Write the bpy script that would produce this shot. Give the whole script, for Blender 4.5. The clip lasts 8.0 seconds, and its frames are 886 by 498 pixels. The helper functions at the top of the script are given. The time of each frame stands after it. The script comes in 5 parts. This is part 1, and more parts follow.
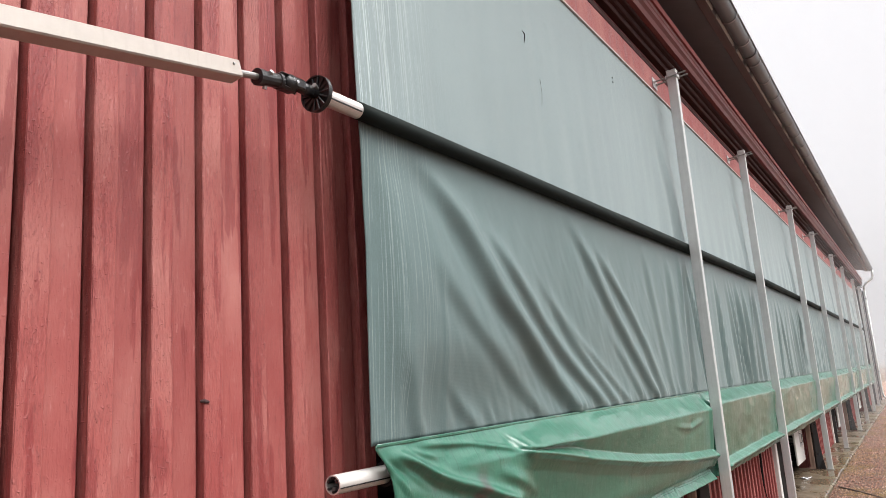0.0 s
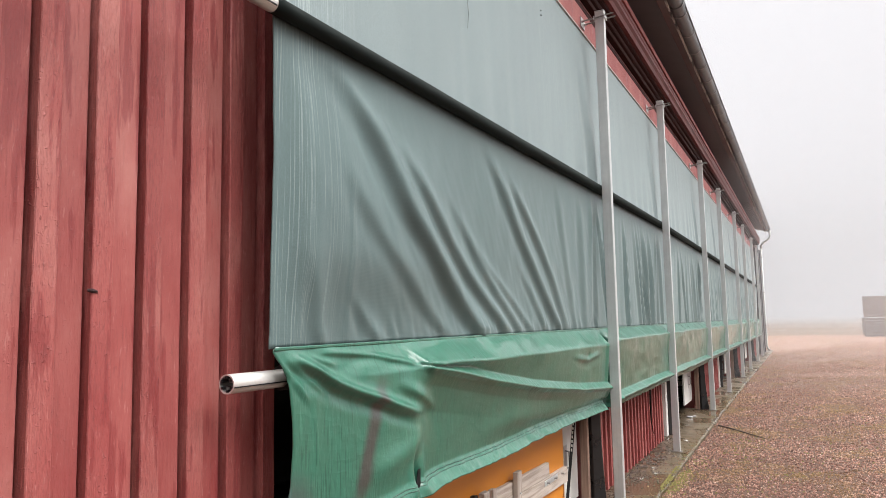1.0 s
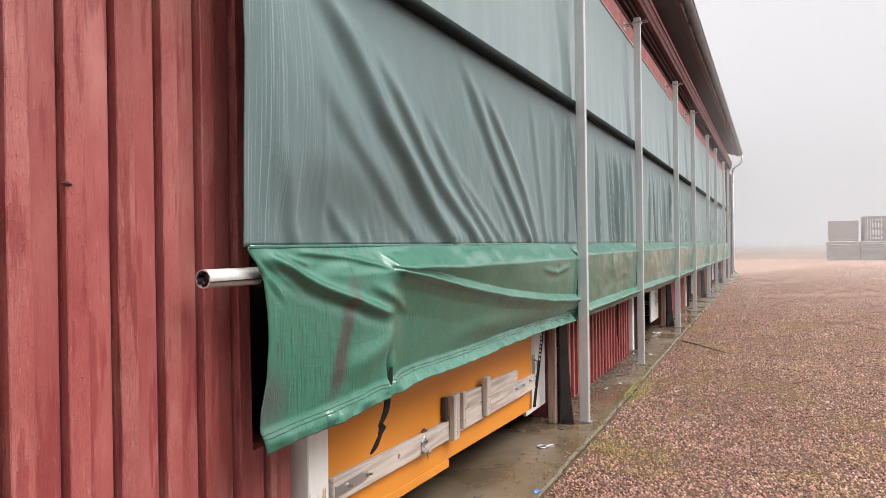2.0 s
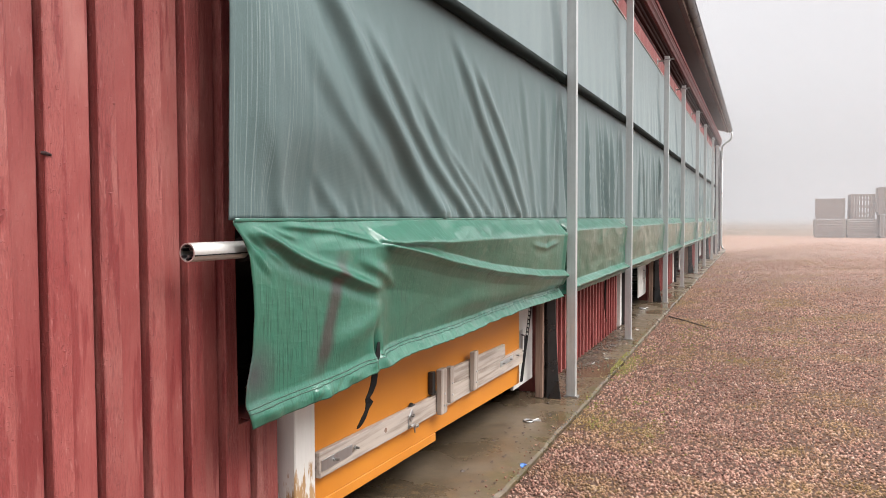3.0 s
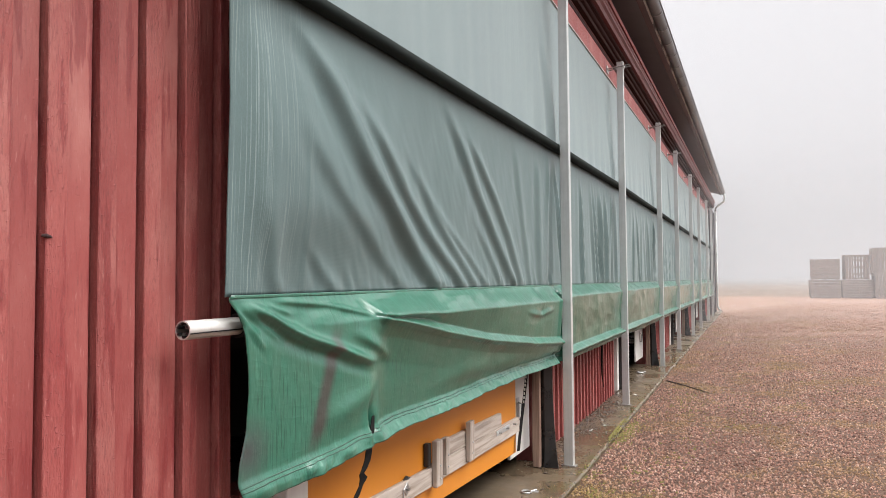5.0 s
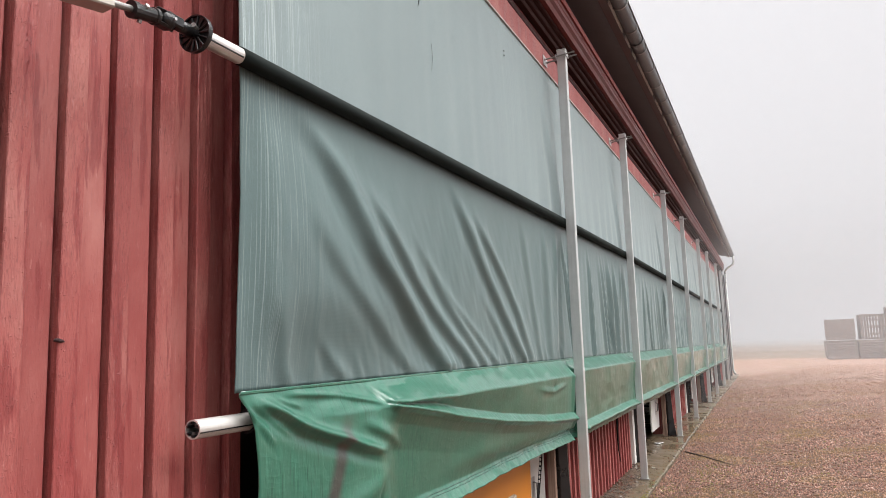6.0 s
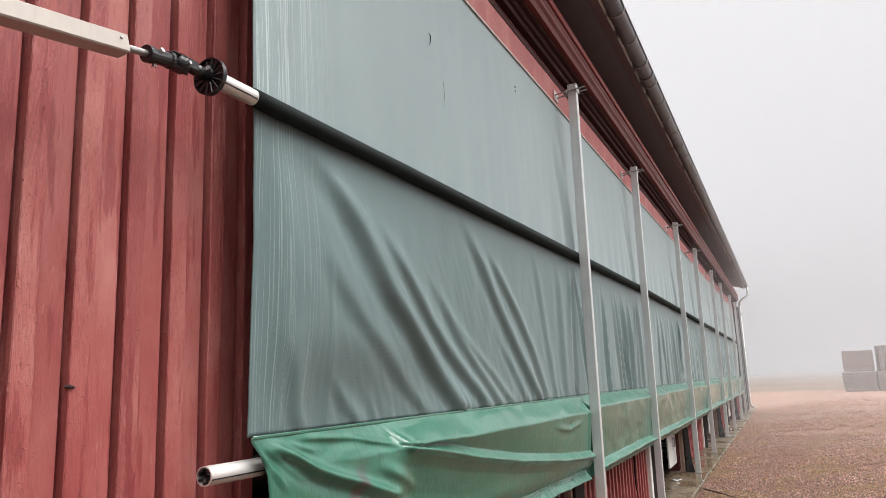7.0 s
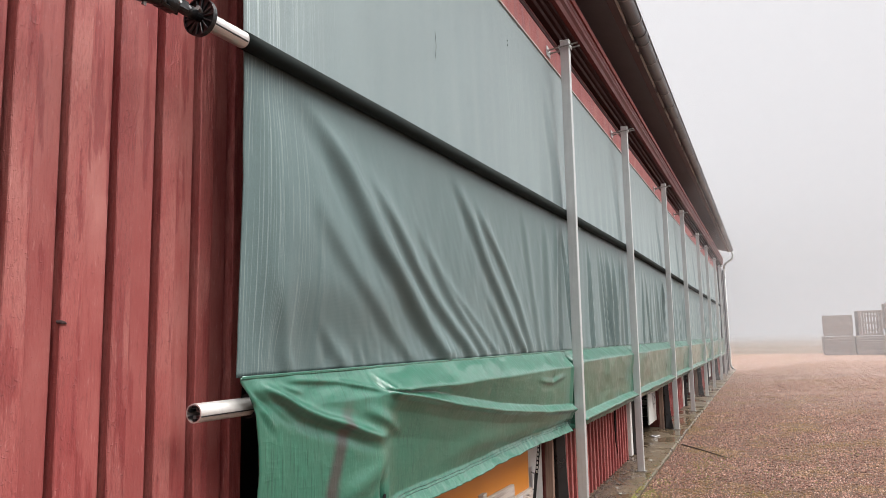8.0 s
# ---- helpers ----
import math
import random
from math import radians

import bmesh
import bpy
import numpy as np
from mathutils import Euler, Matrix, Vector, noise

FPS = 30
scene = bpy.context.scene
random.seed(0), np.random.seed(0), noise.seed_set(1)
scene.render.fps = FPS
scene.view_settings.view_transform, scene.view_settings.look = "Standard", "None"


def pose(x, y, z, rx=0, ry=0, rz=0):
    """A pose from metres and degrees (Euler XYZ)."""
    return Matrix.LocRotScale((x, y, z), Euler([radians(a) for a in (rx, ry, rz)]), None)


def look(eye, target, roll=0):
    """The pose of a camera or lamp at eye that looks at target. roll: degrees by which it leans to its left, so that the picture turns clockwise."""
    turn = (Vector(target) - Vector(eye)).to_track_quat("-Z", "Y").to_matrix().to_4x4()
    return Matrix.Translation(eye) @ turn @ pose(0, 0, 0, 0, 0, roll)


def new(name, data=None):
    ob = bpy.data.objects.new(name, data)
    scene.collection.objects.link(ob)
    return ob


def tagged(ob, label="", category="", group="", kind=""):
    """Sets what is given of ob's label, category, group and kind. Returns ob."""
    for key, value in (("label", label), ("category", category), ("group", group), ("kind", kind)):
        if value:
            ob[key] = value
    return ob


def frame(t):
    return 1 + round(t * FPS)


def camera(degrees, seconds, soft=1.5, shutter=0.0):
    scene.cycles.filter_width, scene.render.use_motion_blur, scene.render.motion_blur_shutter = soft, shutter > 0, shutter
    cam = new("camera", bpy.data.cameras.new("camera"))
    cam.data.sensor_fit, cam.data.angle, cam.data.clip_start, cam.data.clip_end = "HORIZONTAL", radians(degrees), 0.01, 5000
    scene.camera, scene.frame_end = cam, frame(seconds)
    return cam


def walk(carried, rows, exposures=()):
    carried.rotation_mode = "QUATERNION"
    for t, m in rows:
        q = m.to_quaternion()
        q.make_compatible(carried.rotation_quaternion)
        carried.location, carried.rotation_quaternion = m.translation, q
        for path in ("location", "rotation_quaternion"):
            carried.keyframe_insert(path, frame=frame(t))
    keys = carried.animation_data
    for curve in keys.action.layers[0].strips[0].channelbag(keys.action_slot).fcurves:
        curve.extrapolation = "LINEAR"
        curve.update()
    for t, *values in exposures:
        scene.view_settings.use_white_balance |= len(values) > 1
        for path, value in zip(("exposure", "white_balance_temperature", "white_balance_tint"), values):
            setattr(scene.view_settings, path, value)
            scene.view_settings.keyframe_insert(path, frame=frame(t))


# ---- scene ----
cam = camera(62.5, 8.0, soft=0.8)
PATH = [
    (0, (1.792, -0.183, 1.696), (0.746, 1.48, 2.071), -3.9),
    (0.5, (1.803, -0.164, 1.66), (0.873, 1.583, 1.954), -1.7),
    (1, (1.807, -0.14, 1.602), (0.933, 1.648, 1.802), -1.1),
    (1.5, (1.831, -0.167, 1.545), (0.99, 1.645, 1.628), -1.0),
    (2, (1.843, -0.186, 1.52), (1.023, 1.639, 1.511), -0.8),
    (2.2, (1.84, -0.167, 1.511), (1.026, 1.66, 1.479), -0.8),
    (3.3, (1.833, -0.16, 1.53), (1.044, 1.676, 1.444), -0.1),
    (3.5, (1.846, -0.17, 1.53), (1.061, 1.668, 1.453), -0.2),
    (4, (1.846, -0.165, 1.54), (1.065, 1.675, 1.496), -0.0),
    (4.5, (1.853, -0.183, 1.539), (1.073, 1.659, 1.55), -0.3),
    (4.7, (1.852, -0.183, 1.551), (1.071, 1.658, 1.589), -0.3),
    (5.8, (1.867, -0.2, 1.638), (1.076, 1.623, 1.871), -1.5),
    (6, (1.865, -0.201, 1.651), (1.07, 1.614, 1.921), -1.8),
    (6.5, (1.858, -0.194, 1.679), (1.052, 1.605, 2.015), -2.1),
    (7, (1.843, -0.181, 1.681), (1.029, 1.61, 2.04), -2.1),
    (7.5, (1.84, -0.185, 1.669), (1.03, 1.614, 1.996), -1.7),
    (8, (1.853, -0.203, 1.638), (1.058, 1.616, 1.885), -1.1),
]
WALK = [(t, look(eye, aim, roll)) for t, eye, aim, roll in PATH]
walk(cam, WALK, [(0.0, 0.57), (1.0, 0.54), (2.0, 0.50), (5.0, 0.48), (6.5, 0.40), (8.0, 0.38)])

# ---- world and light: fog under a bright overcast sky ----
world = bpy.data.worlds.new("fog_sky")
scene.world = world
world.use_nodes = True
wt = world.node_tree
bg = wt.nodes["Background"]
sky = wt.nodes.new("ShaderNodeTexSky")
sky.sky_type = "NISHITA"
sky.sun_disc = False
sky.sun_elevation = radians(63)
sky.sun_rotation = radians(76)
sky.dust_density = 6.0
coord = wt.nodes.new("ShaderNodeTexCoord")
sep = wt.nodes.new("ShaderNodeSeparateXYZ")
ramp = wt.nodes.new("ShaderNodeValToRGB")
ramp.color_ramp.elements[0].position = 0.0
ramp.color_ramp.elements[0].color = (0.452, 0.448, 0.462, 1)
ramp.color_ramp.elements[1].position = 1.0
ramp.color_ramp.elements[1].color = (1.0, 1.0, 1.0, 1)
e = ramp.color_ramp.elements.new(0.16)
e.color = (0.545, 0.54, 0.558, 1)
e = ramp.color_ramp.elements.new(0.45)
e.color = (0.65, 0.647, 0.668, 1)
sky_dim = wt.nodes.new("ShaderNodeVectorMath")
sky_dim.operation = "SCALE"
sky_dim.inputs[3].default_value = 0.08
zen = wt.nodes.new("ShaderNodeMath")
zen.operation = "MULTIPLY_ADD"
zen.inputs[1].default_value = 6.6
zen.inputs[2].default_value = 0.98
zen.use_clamp = False
lift = wt.nodes.new("ShaderNodeVectorMath")
lift.operation = "SCALE"
clip = wt.nodes.new("ShaderNodeMath")
clip.operation = "MAXIMUM"
clip.inputs[1].default_value = 0.0
shift = wt.nodes.new("ShaderNodeMath")
shift.operation = "SUBTRACT"
shift.inputs[1].default_value = 0.47
mixw = wt.nodes.new("ShaderNodeMix")
mixw.data_type = "RGBA"
mixw.inputs[0].default_value = 0.92
wt.links.new(coord.outputs["Generated"], sep.inputs[0])
wt.links.new(sep.outputs[2], ramp.inputs[0])
wt.links.new(sep.outputs[2], shift.inputs[0])
wt.links.new(shift.outputs[0], clip.inputs[0])
wt.links.new(clip.outputs[0], zen.inputs[0])
wt.links.new(ramp.outputs[0], lift.inputs[0])
wt.links.new(zen.outputs[0], lift.inputs[3])
wt.links.new(sky.outputs[0], sky_dim.inputs[0])
wt.links.new(sky_dim.outputs[0], mixw.inputs[6])
wt.links.new(lift.outputs[0], mixw.inputs[7])
wt.links.new(mixw.outputs[2], bg.inputs[0])
bg.inputs[1].default_value = 1.0

sun = new("sun", bpy.data.lights.new("sun", "SUN"))
sun.data.energy = 4.7
sun.data.angle = radians(65)
sun.data.color = (1.0, 0.98, 0.96)
sun.matrix_world = look((10, 6.5, 22), (0, 4, 1.5))


# ---- materials ----
class Mat:
    """A small wrapper round a node material with a Principled shader."""

    def __init__(self, name, rough=0.6, metal=0.0):
        self.m = bpy.data.materials.new(name)
        self.m.use_nodes = True
        self.t = self.m.node_tree
        self.b = self.t.nodes["Principled BSDF"]
        self.b.inputs["Roughness"].default_value = rough
        self.b.inputs["Metallic"].default_value = metal

    def node(self, kind, **values):
        n = self.t.nodes.new(kind)
        for key, v in values.items():
            n.inputs[key].default_value = v
        return n

    def link(self, a, b):
        self.t.links.new(a, b)

    def where(self, scale=(1, 1, 1), space="Object"):
        """World position by Geometry, or the object's own, stretched."""
        if space == "World":
            src = self.t.nodes.new("ShaderNodeNewGeometry").outputs["Position"]
        else:
            src = self.t.nodes.new("ShaderNodeTexCoord").outputs[space]
        mp = self.node("ShaderNodeMapping", Scale=scale)
        self.link(src, mp.inputs[0])
        return mp

    def noise(self, at, scale, detail=4, rough=0.55):
        n = self.node("ShaderNodeTexNoise", Scale=scale, Detail=detail, Roughness=rough)
        self.link(at.outputs[0], n.inputs["Vector"])
        return n

    def ramp(self, fac, *stops):
        r = self.t.nodes.new("ShaderNodeValToRGB")
        els = r.color_ramp.elements
        while len(els) < len(stops):
            els.new(0.5)
        for el, (p, c) in zip(els, stops):
            el.position = p
            el.color = (*c, 1) if len(c) == 3 else c
        self.link(fac, r.inputs[0])
        return r

    def mix(self, fac, a, b, how="MIX"):
        n = self.t.nodes.new("ShaderNodeMix")
        n.data_type = "RGBA"
        n.blend_type = how
        for v, i in ((fac, 0), (a, 6), (b, 7)):
            if isinstance(v, (int, float)):
                n.inputs[i].default_value = v
            elif isinstance(v, tuple):
                n.inputs[i].default_value = (*v, 1)
            else:
                self.link(v, n.inputs[i])
        return n.outputs[2]

    def math(self, how, a, b=0.0, c=0.0, clamp=False):
        n = self.t.nodes.new("ShaderNodeMath")
        n.operation = how
        n.use_clamp = clamp
        for i, v in enumerate((a, b, c)):
            if isinstance(v, (int, float)):
                n.inputs[i].default_value = v
            else:
                self.link(v, n.inputs[i])
        return n.outputs[0]

    def color(self, out):
        self.link(out, self.b.inputs["Base Color"])

    def rough(self, out):
        self.link(out, self.b.inputs["Roughness"])

    def bump(self, height, strength=0.3, distance=0.01, after=None):
        n = self.node("ShaderNodeBump", Strength=strength, Distance=distance)
        self.link(height, n.inputs["Height"])
        if after:
            self.link(after.outputs[0], n.inputs["Normal"])
        self.link(n.outputs[0], self.b.inputs["Normal"])
        return n


BLACK, WHITE = (0, 0, 0), (1, 1, 1)


def red_paint(name, tone=1.0, rough_saw=0.5, pits=0.0):
    """Weathered red barn paint on sawn timber: grain, drips, worn pale patches."""
    k = Mat(name, 0.55)
    info = k.t.nodes.new("ShaderNodeObjectInfo")
    geo = k.where((1, 1, 1), "World")
    off = k.node("ShaderNodeVectorMath")
    off.operation = "ADD"
    rnd = k.math("MULTIPLY", info.outputs["Random"], 37.0)
    k.link(geo.outputs[0], off.inputs[0])
    k.link(rnd, off.inputs[1])
    st = k.node("ShaderNodeMapping", Scale=(30, 30, 1.6))
    k.link(off.outputs[0], st.inputs[0])
    grain = k.noise(st, 2.2, 6, 0.65)
    st2 = k.node("ShaderNodeMapping", Scale=(9, 9, 0.9))
    k.link(off.outputs[0], st2.inputs[0])
    drip = k.noise(st2, 2.0, 5, 0.6)
    st3 = k.node("ShaderNodeMapping", Scale=(2.2, 2.2, 1.2))
    k.link(off.outputs[0], st3.inputs[0])
    patch = k.noise(st3, 1.6, 5, 0.6)
    base = k.ramp(patch.outputs[0], (0.32, (0.228 * tone, 0.044 * tone, 0.041 * tone)), (0.5, (0.276 * tone, 0.072 * tone, 0.064 * tone)), (0.7, (0.345 * tone, 0.126 * tone, 0.110 * tone)))
    deep = k.ramp(drip.outputs[0], (0.54, BLACK), (0.58, WHITE))
    c = k.mix(k.math("MULTIPLY", deep.outputs[0], 0.65), base.outputs[0], (0.175 * tone, 0.026 * tone, 0.027 * tone))
    fib = k.ramp(grain.outputs[0], (0.30, BLACK), (0.46, WHITE))
    c = k.mix(k.math("MULTIPLY_ADD", fib.outputs[0], -0.20, 0.20), c, (0.10, 0.016, 0.016))
    fk = k.node("ShaderNodeMapping", Scale=(1, 1, 0.22))
    k.link(off.outputs[0], fk.inputs[0])
    fleck = k.noise(fk, 85, 4, 0.65)
    fl = k.ramp(fleck.outputs[0], (0.60, BLACK), (0.66, WHITE))
    c = k.mix(k.math("MULTIPLY", fl.outputs[0], min(0.42, 0.14 + 0.25 * rough_saw)), c, (0.085, 0.020, 0.020))
    pale = k.ramp(fleck.outputs[0], (0.30, WHITE), (0.38, BLACK))
    c = k.mix(k.math("MULTIPLY", pale.outputs[0], 0.35), c, (0.46, 0.22, 0.20))
    if pits:
        # torn sawn fibres, thickest along one edge of each batten
        own = k.t.nodes.new("ShaderNodeTexCoord")
        so = k.t.nodes.new("ShaderNodeSeparateXYZ")
        k.link(own.outputs["Object"], so.inputs[0])
        pz = k.node("ShaderNodeMapping", Scale=(1, 1, 0.16))
        k.link(off.outputs[0], pz.inputs[0])
        tear_ = k.noise(pz, 260, 3, 0.6)
        zone = k.noise(st3, 3.0, 3)
        edge_ = k.math("MULTIPLY_ADD", so.outputs[1], -14.0, 0.62)
        lim = k.math("ADD", k.math("ADD", tear_.outputs[0], k.math("MULTIPLY", edge_, 0.09)), k.math("MULTIPLY", zone.outputs[0], 0.22))
        hole = k.ramp(lim, (0.64, BLACK), (0.70, WHITE))
        c = k.mix(k.math("MULTIPLY", hole.outputs[0], 0.22), c, (0.095, 0.016, 0.016))
    shade = k.math("MULTIPLY_ADD", info.outputs["Random"], 0.20, 0.90)
    sc = k.node("ShaderNodeVectorMath")
    sc.operation = "SCALE"
    k.link(c, sc.inputs[0])
    k.link(shade, sc.inputs[3])
    k.color(sc.outputs[0])
    fine = k.node("ShaderNodeMapping", Scale=(1, 1, 0.35))
    k.link(off.outputs[0], fine.inputs[0])
    pit = k.noise(fine, 150, 3, 0.6)
    hgt = k.math("ADD", k.math("MULTIPLY", grain.outputs[0], 0.6), k.math("MULTIPLY", pit.outputs[0], rough_saw))
    lump = k.noise(off, 95, 3, 0.6)
    lumps = k.ramp(lump.outputs[0], (0.60, BLACK), (0.72, WHITE))
    hgt = k.math("ADD", hgt, k.math("MULTIPLY", lumps.outputs[0], 0.5 * rough_saw))
    k.bump(hgt, 0.85, 0.007)
    k.rough(k.math("MULTIPLY_ADD", deep.outputs[0], -0.12, 0.56))
    k.b.inputs["Specular IOR Level"].default_value = 0.40
    return k.m


RED_BOARD = red_paint("red_painted_board", 1.02, 0.35)
RED_BATTEN = red_paint("red_painted_sawn_batten", 1.05, 0.70, 1.0)
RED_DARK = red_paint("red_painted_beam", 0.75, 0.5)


def curtain_cloth(name, col, drip_col, drips, rough, sheen, spec, coat):
    """Coated woven sheet: fine weave, rain runs, dirt, slightly wet."""
    k = Mat(name, rough)
    g = k.where((1, 1, 1), "World")
    big = k.noise(g, 1.3, 5, 0.6)
    st = k.where((0, 62, 0.30), "World")
    run = k.noise(st, 1.0, 2, 0.5)
    side = k.where((1, 0.35, 0.25), "World")
    zone = k.noise(side, 2.6, 2)
    c = k.mix(big.outputs[0], tuple(v * 0.86 for v in col), tuple(v * 1.16 for v in col))
    # rain runs: thin lines that start and stop, thickest near the free edge
    thin = k.math("ABSOLUTE", k.math("SUBTRACT", run.outputs[0], 0.5))
    lines = k.ramp(thin, (0.0, WHITE), (0.016, WHITE), (0.034, BLACK))
    stops = k.noise(k.where((0, 30, 1.6), "World"), 1.3, 3, 0.6)
    broken = k.ramp(stops.outputs[0], (0.42, BLACK), (0.52, WHITE))
    gate = k.ramp(zone.outputs[0], (0.52, BLACK), (0.70, WHITE))
    sp = k.t.nodes.new("ShaderNodeSeparateXYZ")
    k.link(g.outputs[0], sp.inputs[0])
    free = k.math("MULTIPLY_ADD", sp.outputs[1], -2.4, 5.5, clamp=True)
    gated = k.math("MAXIMUM", k.math("MULTIPLY", gate.outputs[0], 0.22), free)
    f = k.math("MULTIPLY", k.math("MULTIPLY", k.math("MULTIPLY", lines.outputs[0], broken.outputs[0]), gated), drips)
    c = k.mix(f, c, drip_col)
    dirt = k.noise(g, 7, 6, 0.7)
    dm = k.ramp(dirt.outputs[0], (0.58, BLACK), (0.75, WHITE))
    c = k.mix(k.math("MULTIPLY", dm.outputs[0], 0.22), c, tuple(v * 0.55 for v in col))
    speck = k.noise(k.where((1, 1, 0.7), "World"), 260, 2, 0.6)
    grainy = k.ramp(speck.outputs[0], (0.36, BLACK), (0.64, WHITE))
    c = k.mix(k.math("MULTIPLY_ADD", grainy.outputs[0], -0.36, 0.36), c, tuple(v * 0.45 for v in col))
    k.color(c)
    wv = k.node("ShaderNodeTexWave", Scale=60.0, Distortion=0.6)
    wv.bands_direction = "Z"
    k.link(g.outputs[0], wv.inputs["Vector"])
    crease = k.noise(g, 9, 3, 0.5)
    h = k.math("ADD", k.math("MULTIPLY", wv.outputs[0], 0.03), k.math("MULTIPLY", crease.outputs[0], 0.5))
    h = k.math("ADD", h, k.math("MULTIPLY", speck.outputs[0], 0.12))
    k.bump(h, 0.35, 0.006)
    k.rough(k.math("MULTIPLY_ADD", big.outputs[0], 0.22, rough - 0.1))
    k.b.inputs["Specular IOR Level"].default_value = spec
    k.b.inputs["Coat Weight"].default_value = coat
    k.b.inputs["Coat Roughness"].default_value = 0.32
    k.b.inputs["Sheen Weight"].default_value = sheen
    k.b.inputs["Sheen Roughness"].default_value = 0.26
    k.b.inputs["Sheen Tint"].default_value = (0.88, 0.98, 0.98, 1)
    k.b.inputs["Specular Tint"].default_value = (0.84, 0.98, 0.98, 1)
    return k


CLOTH = curtain_cloth("grey_green_woven_sheet", (0.096, 0.140, 0.138), (0.27, 0.33, 0.32), 0.55, 0.40, 0.20, 0.50, 0.05).m
# same cloth, its colour lightened for the sky glare on the upper sheet
CLOTH_LIT = curtain_cloth("sky_lit_grey_green_woven_sheet", (0.192, 0.237, 0.240), (0.38, 0.44, 0.44), 0.90, 0.50, 0.32, 0.45, 0.0).m


def green_sheet():
    k = Mat("green_coated_sheet", 0.3)
    g = k.where((1, 1, 1), "World")
    big = k.noise(g, 1.7, 5, 0.6)
    c = k.mix(big.outputs[0], (0.021, 0.088, 0.058), (0.036, 0.140, 0.094))
    # rain runs
    st = k.where((0, 95, 5.5), "World")
    run = k.noise(st, 1.5, 4, 0.65)
    blot = k.noise(g, 3.3, 3)
    lines = k.ramp(run.outputs[0], (0.54, BLACK), (0.62, WHITE))
    gate = k.ramp(blot.outputs[0], (0.42, BLACK), (0.58, WHITE))
    runs = k.math("MULTIPLY", lines.outputs[0], gate.outputs[0])
    c = k.mix(k.math("MULTIPLY", runs, 0.34), c, (0.085, 0.24, 0.17))
    run_b = k.noise(k.where((0, 75, 3.2), "World"), 1.7, 3, 0.6)
    wet_b = k.ramp(run_b.outputs[0], (0.55, BLACK), (0.60, WHITE))
    spot_b = k.noise(k.where((1, 1, 1), "World"), 2.1, 3)
    gate_b = k.ramp(spot_b.outputs[0], (0.50, BLACK), (0.60, WHITE))
    c = k.mix(k.math("MULTIPLY", k.math("MULTIPLY", wet_b.outputs[0], gate_b.outputs[0]), 0.62), c, (0.004, 0.046, 0.028))
    # greyish faded film on far bays
    sep_ = k.t.nodes.new("ShaderNodeSeparateXYZ")
    k.link(g.outputs[0], sep_.inputs[0])
    film = k.noise(g, 0.9, 4, 0.6)
    fm = k.ramp(film.outputs[0], (0.46, BLACK), (0.66, WHITE))
    c = k.mix(k.math("MULTIPLY", fm.outputs[0], 0.06), c, (0.030, 0.100, 0.065))
    # one rust-brown streak that runs down the cloth, leaning a little
    lean = k.math("MULTIPLY_ADD", sep_.outputs[2], 0.36, 1.862)
    wob = k.noise(k.where((1, 1, 1), "World"), 6, 3)
    dist = k.math("ABSOLUTE", k.math("SUBTRACT", k.math("ADD", sep_.outputs[1], k.math("MULTIPLY_ADD", wob.outputs[0], 0.05, -0.025)), lean))
    streak = k.math("SUBTRACT", 1.0, k.math("MULTIPLY", dist, 17.0), clamp=True)
    top = k.math("MULTIPLY", k.math("SUBTRACT", 1.42, sep_.outputs[2], clamp=True), 9.0, clamp=True)
    low = k.math("MULTIPLY", k.math("SUBTRACT", sep_.outputs[2], 0.90, clamp=True), 9.0, clamp=True)
    streak = k.math("MULTIPLY", k.math("MULTIPLY", k.math("MULTIPLY", streak, 1.5, clamp=True), top), k.math("MULTIPLY", low, 0.85))
    c = k.mix(streak, c, (0.046, 0.034, 0.034))
    # a second smudge at the free edge
    d2 = k.node("ShaderNodeVectorMath")
    d2.operation = "DISTANCE"
    k.link(g.outputs[0], d2.inputs[0])
    d2.inputs[1].default_value = (0.29, 1.83, 1.0)
    sm = k.math("SUBTRACT", 1.0, k.math("MULTIPLY", d2.outputs["Value"], 7.0), clamp=True)
    c = k.mix(k.math("MULTIPLY", sm, 1.0, clamp=True), c, (0.048, 0.050, 0.052))
    k.color(c)
    cre = k.noise(k.where((1, 1, 1), "World"), 13, 4, 0.55)
    # sharp little creases, mostly along the cloth
    fold = k.noise(k.where((1, 2.2, 6.5), "World"), 1.9, 3, 0.5)
    sharp = k.math("ABSOLUTE", k.math("SUBTRACT", fold.outputs[0], 0.5))
    sharp = k.math("MINIMUM", sharp, 0.10)
    fold2 = k.noise(k.where((1, 9, 4), "World"), 2.3, 2, 0.5)
    sharp2 = k.math("MINIMUM", k.math("ABSOLUTE", k.math("SUBTRACT", fold2.outputs[0], 0.5)), 0.08)
    h = k.math("ADD", k.math("MULTIPLY", cre.outputs[0], 0.25), k.math("MULTIPLY", lines.outputs[0], 0.05))
    h = k.math("ADD", h, k.math("ADD", k.math("MULTIPLY", sharp, -3.2), k.math("MULTIPLY", sharp2, 1.3)))
    k.bump(h, 0.20, 0.012)
    k.rough(k.math("MULTIPLY_ADD", blot.outputs[0], 0.20, 0.22))
    k.b.inputs["Specular IOR Level"].default_value = 0.22
    # the water film ends in ragged, dripping borders
    rag = k.noise(k.where((0, 16, 4.0), "World"), 1.4, 5, 0.68)
    film_edge = k.ramp(rag.outputs[0], (0.46, BLACK), (0.485, WHITE))
    k.link(k.math("MULTIPLY_ADD", film_edge.outputs[0], 0.42, 0.34), k.b.inputs["Coat Weight"])
    k.b.inputs["Coat IOR"].default_value = 1.66
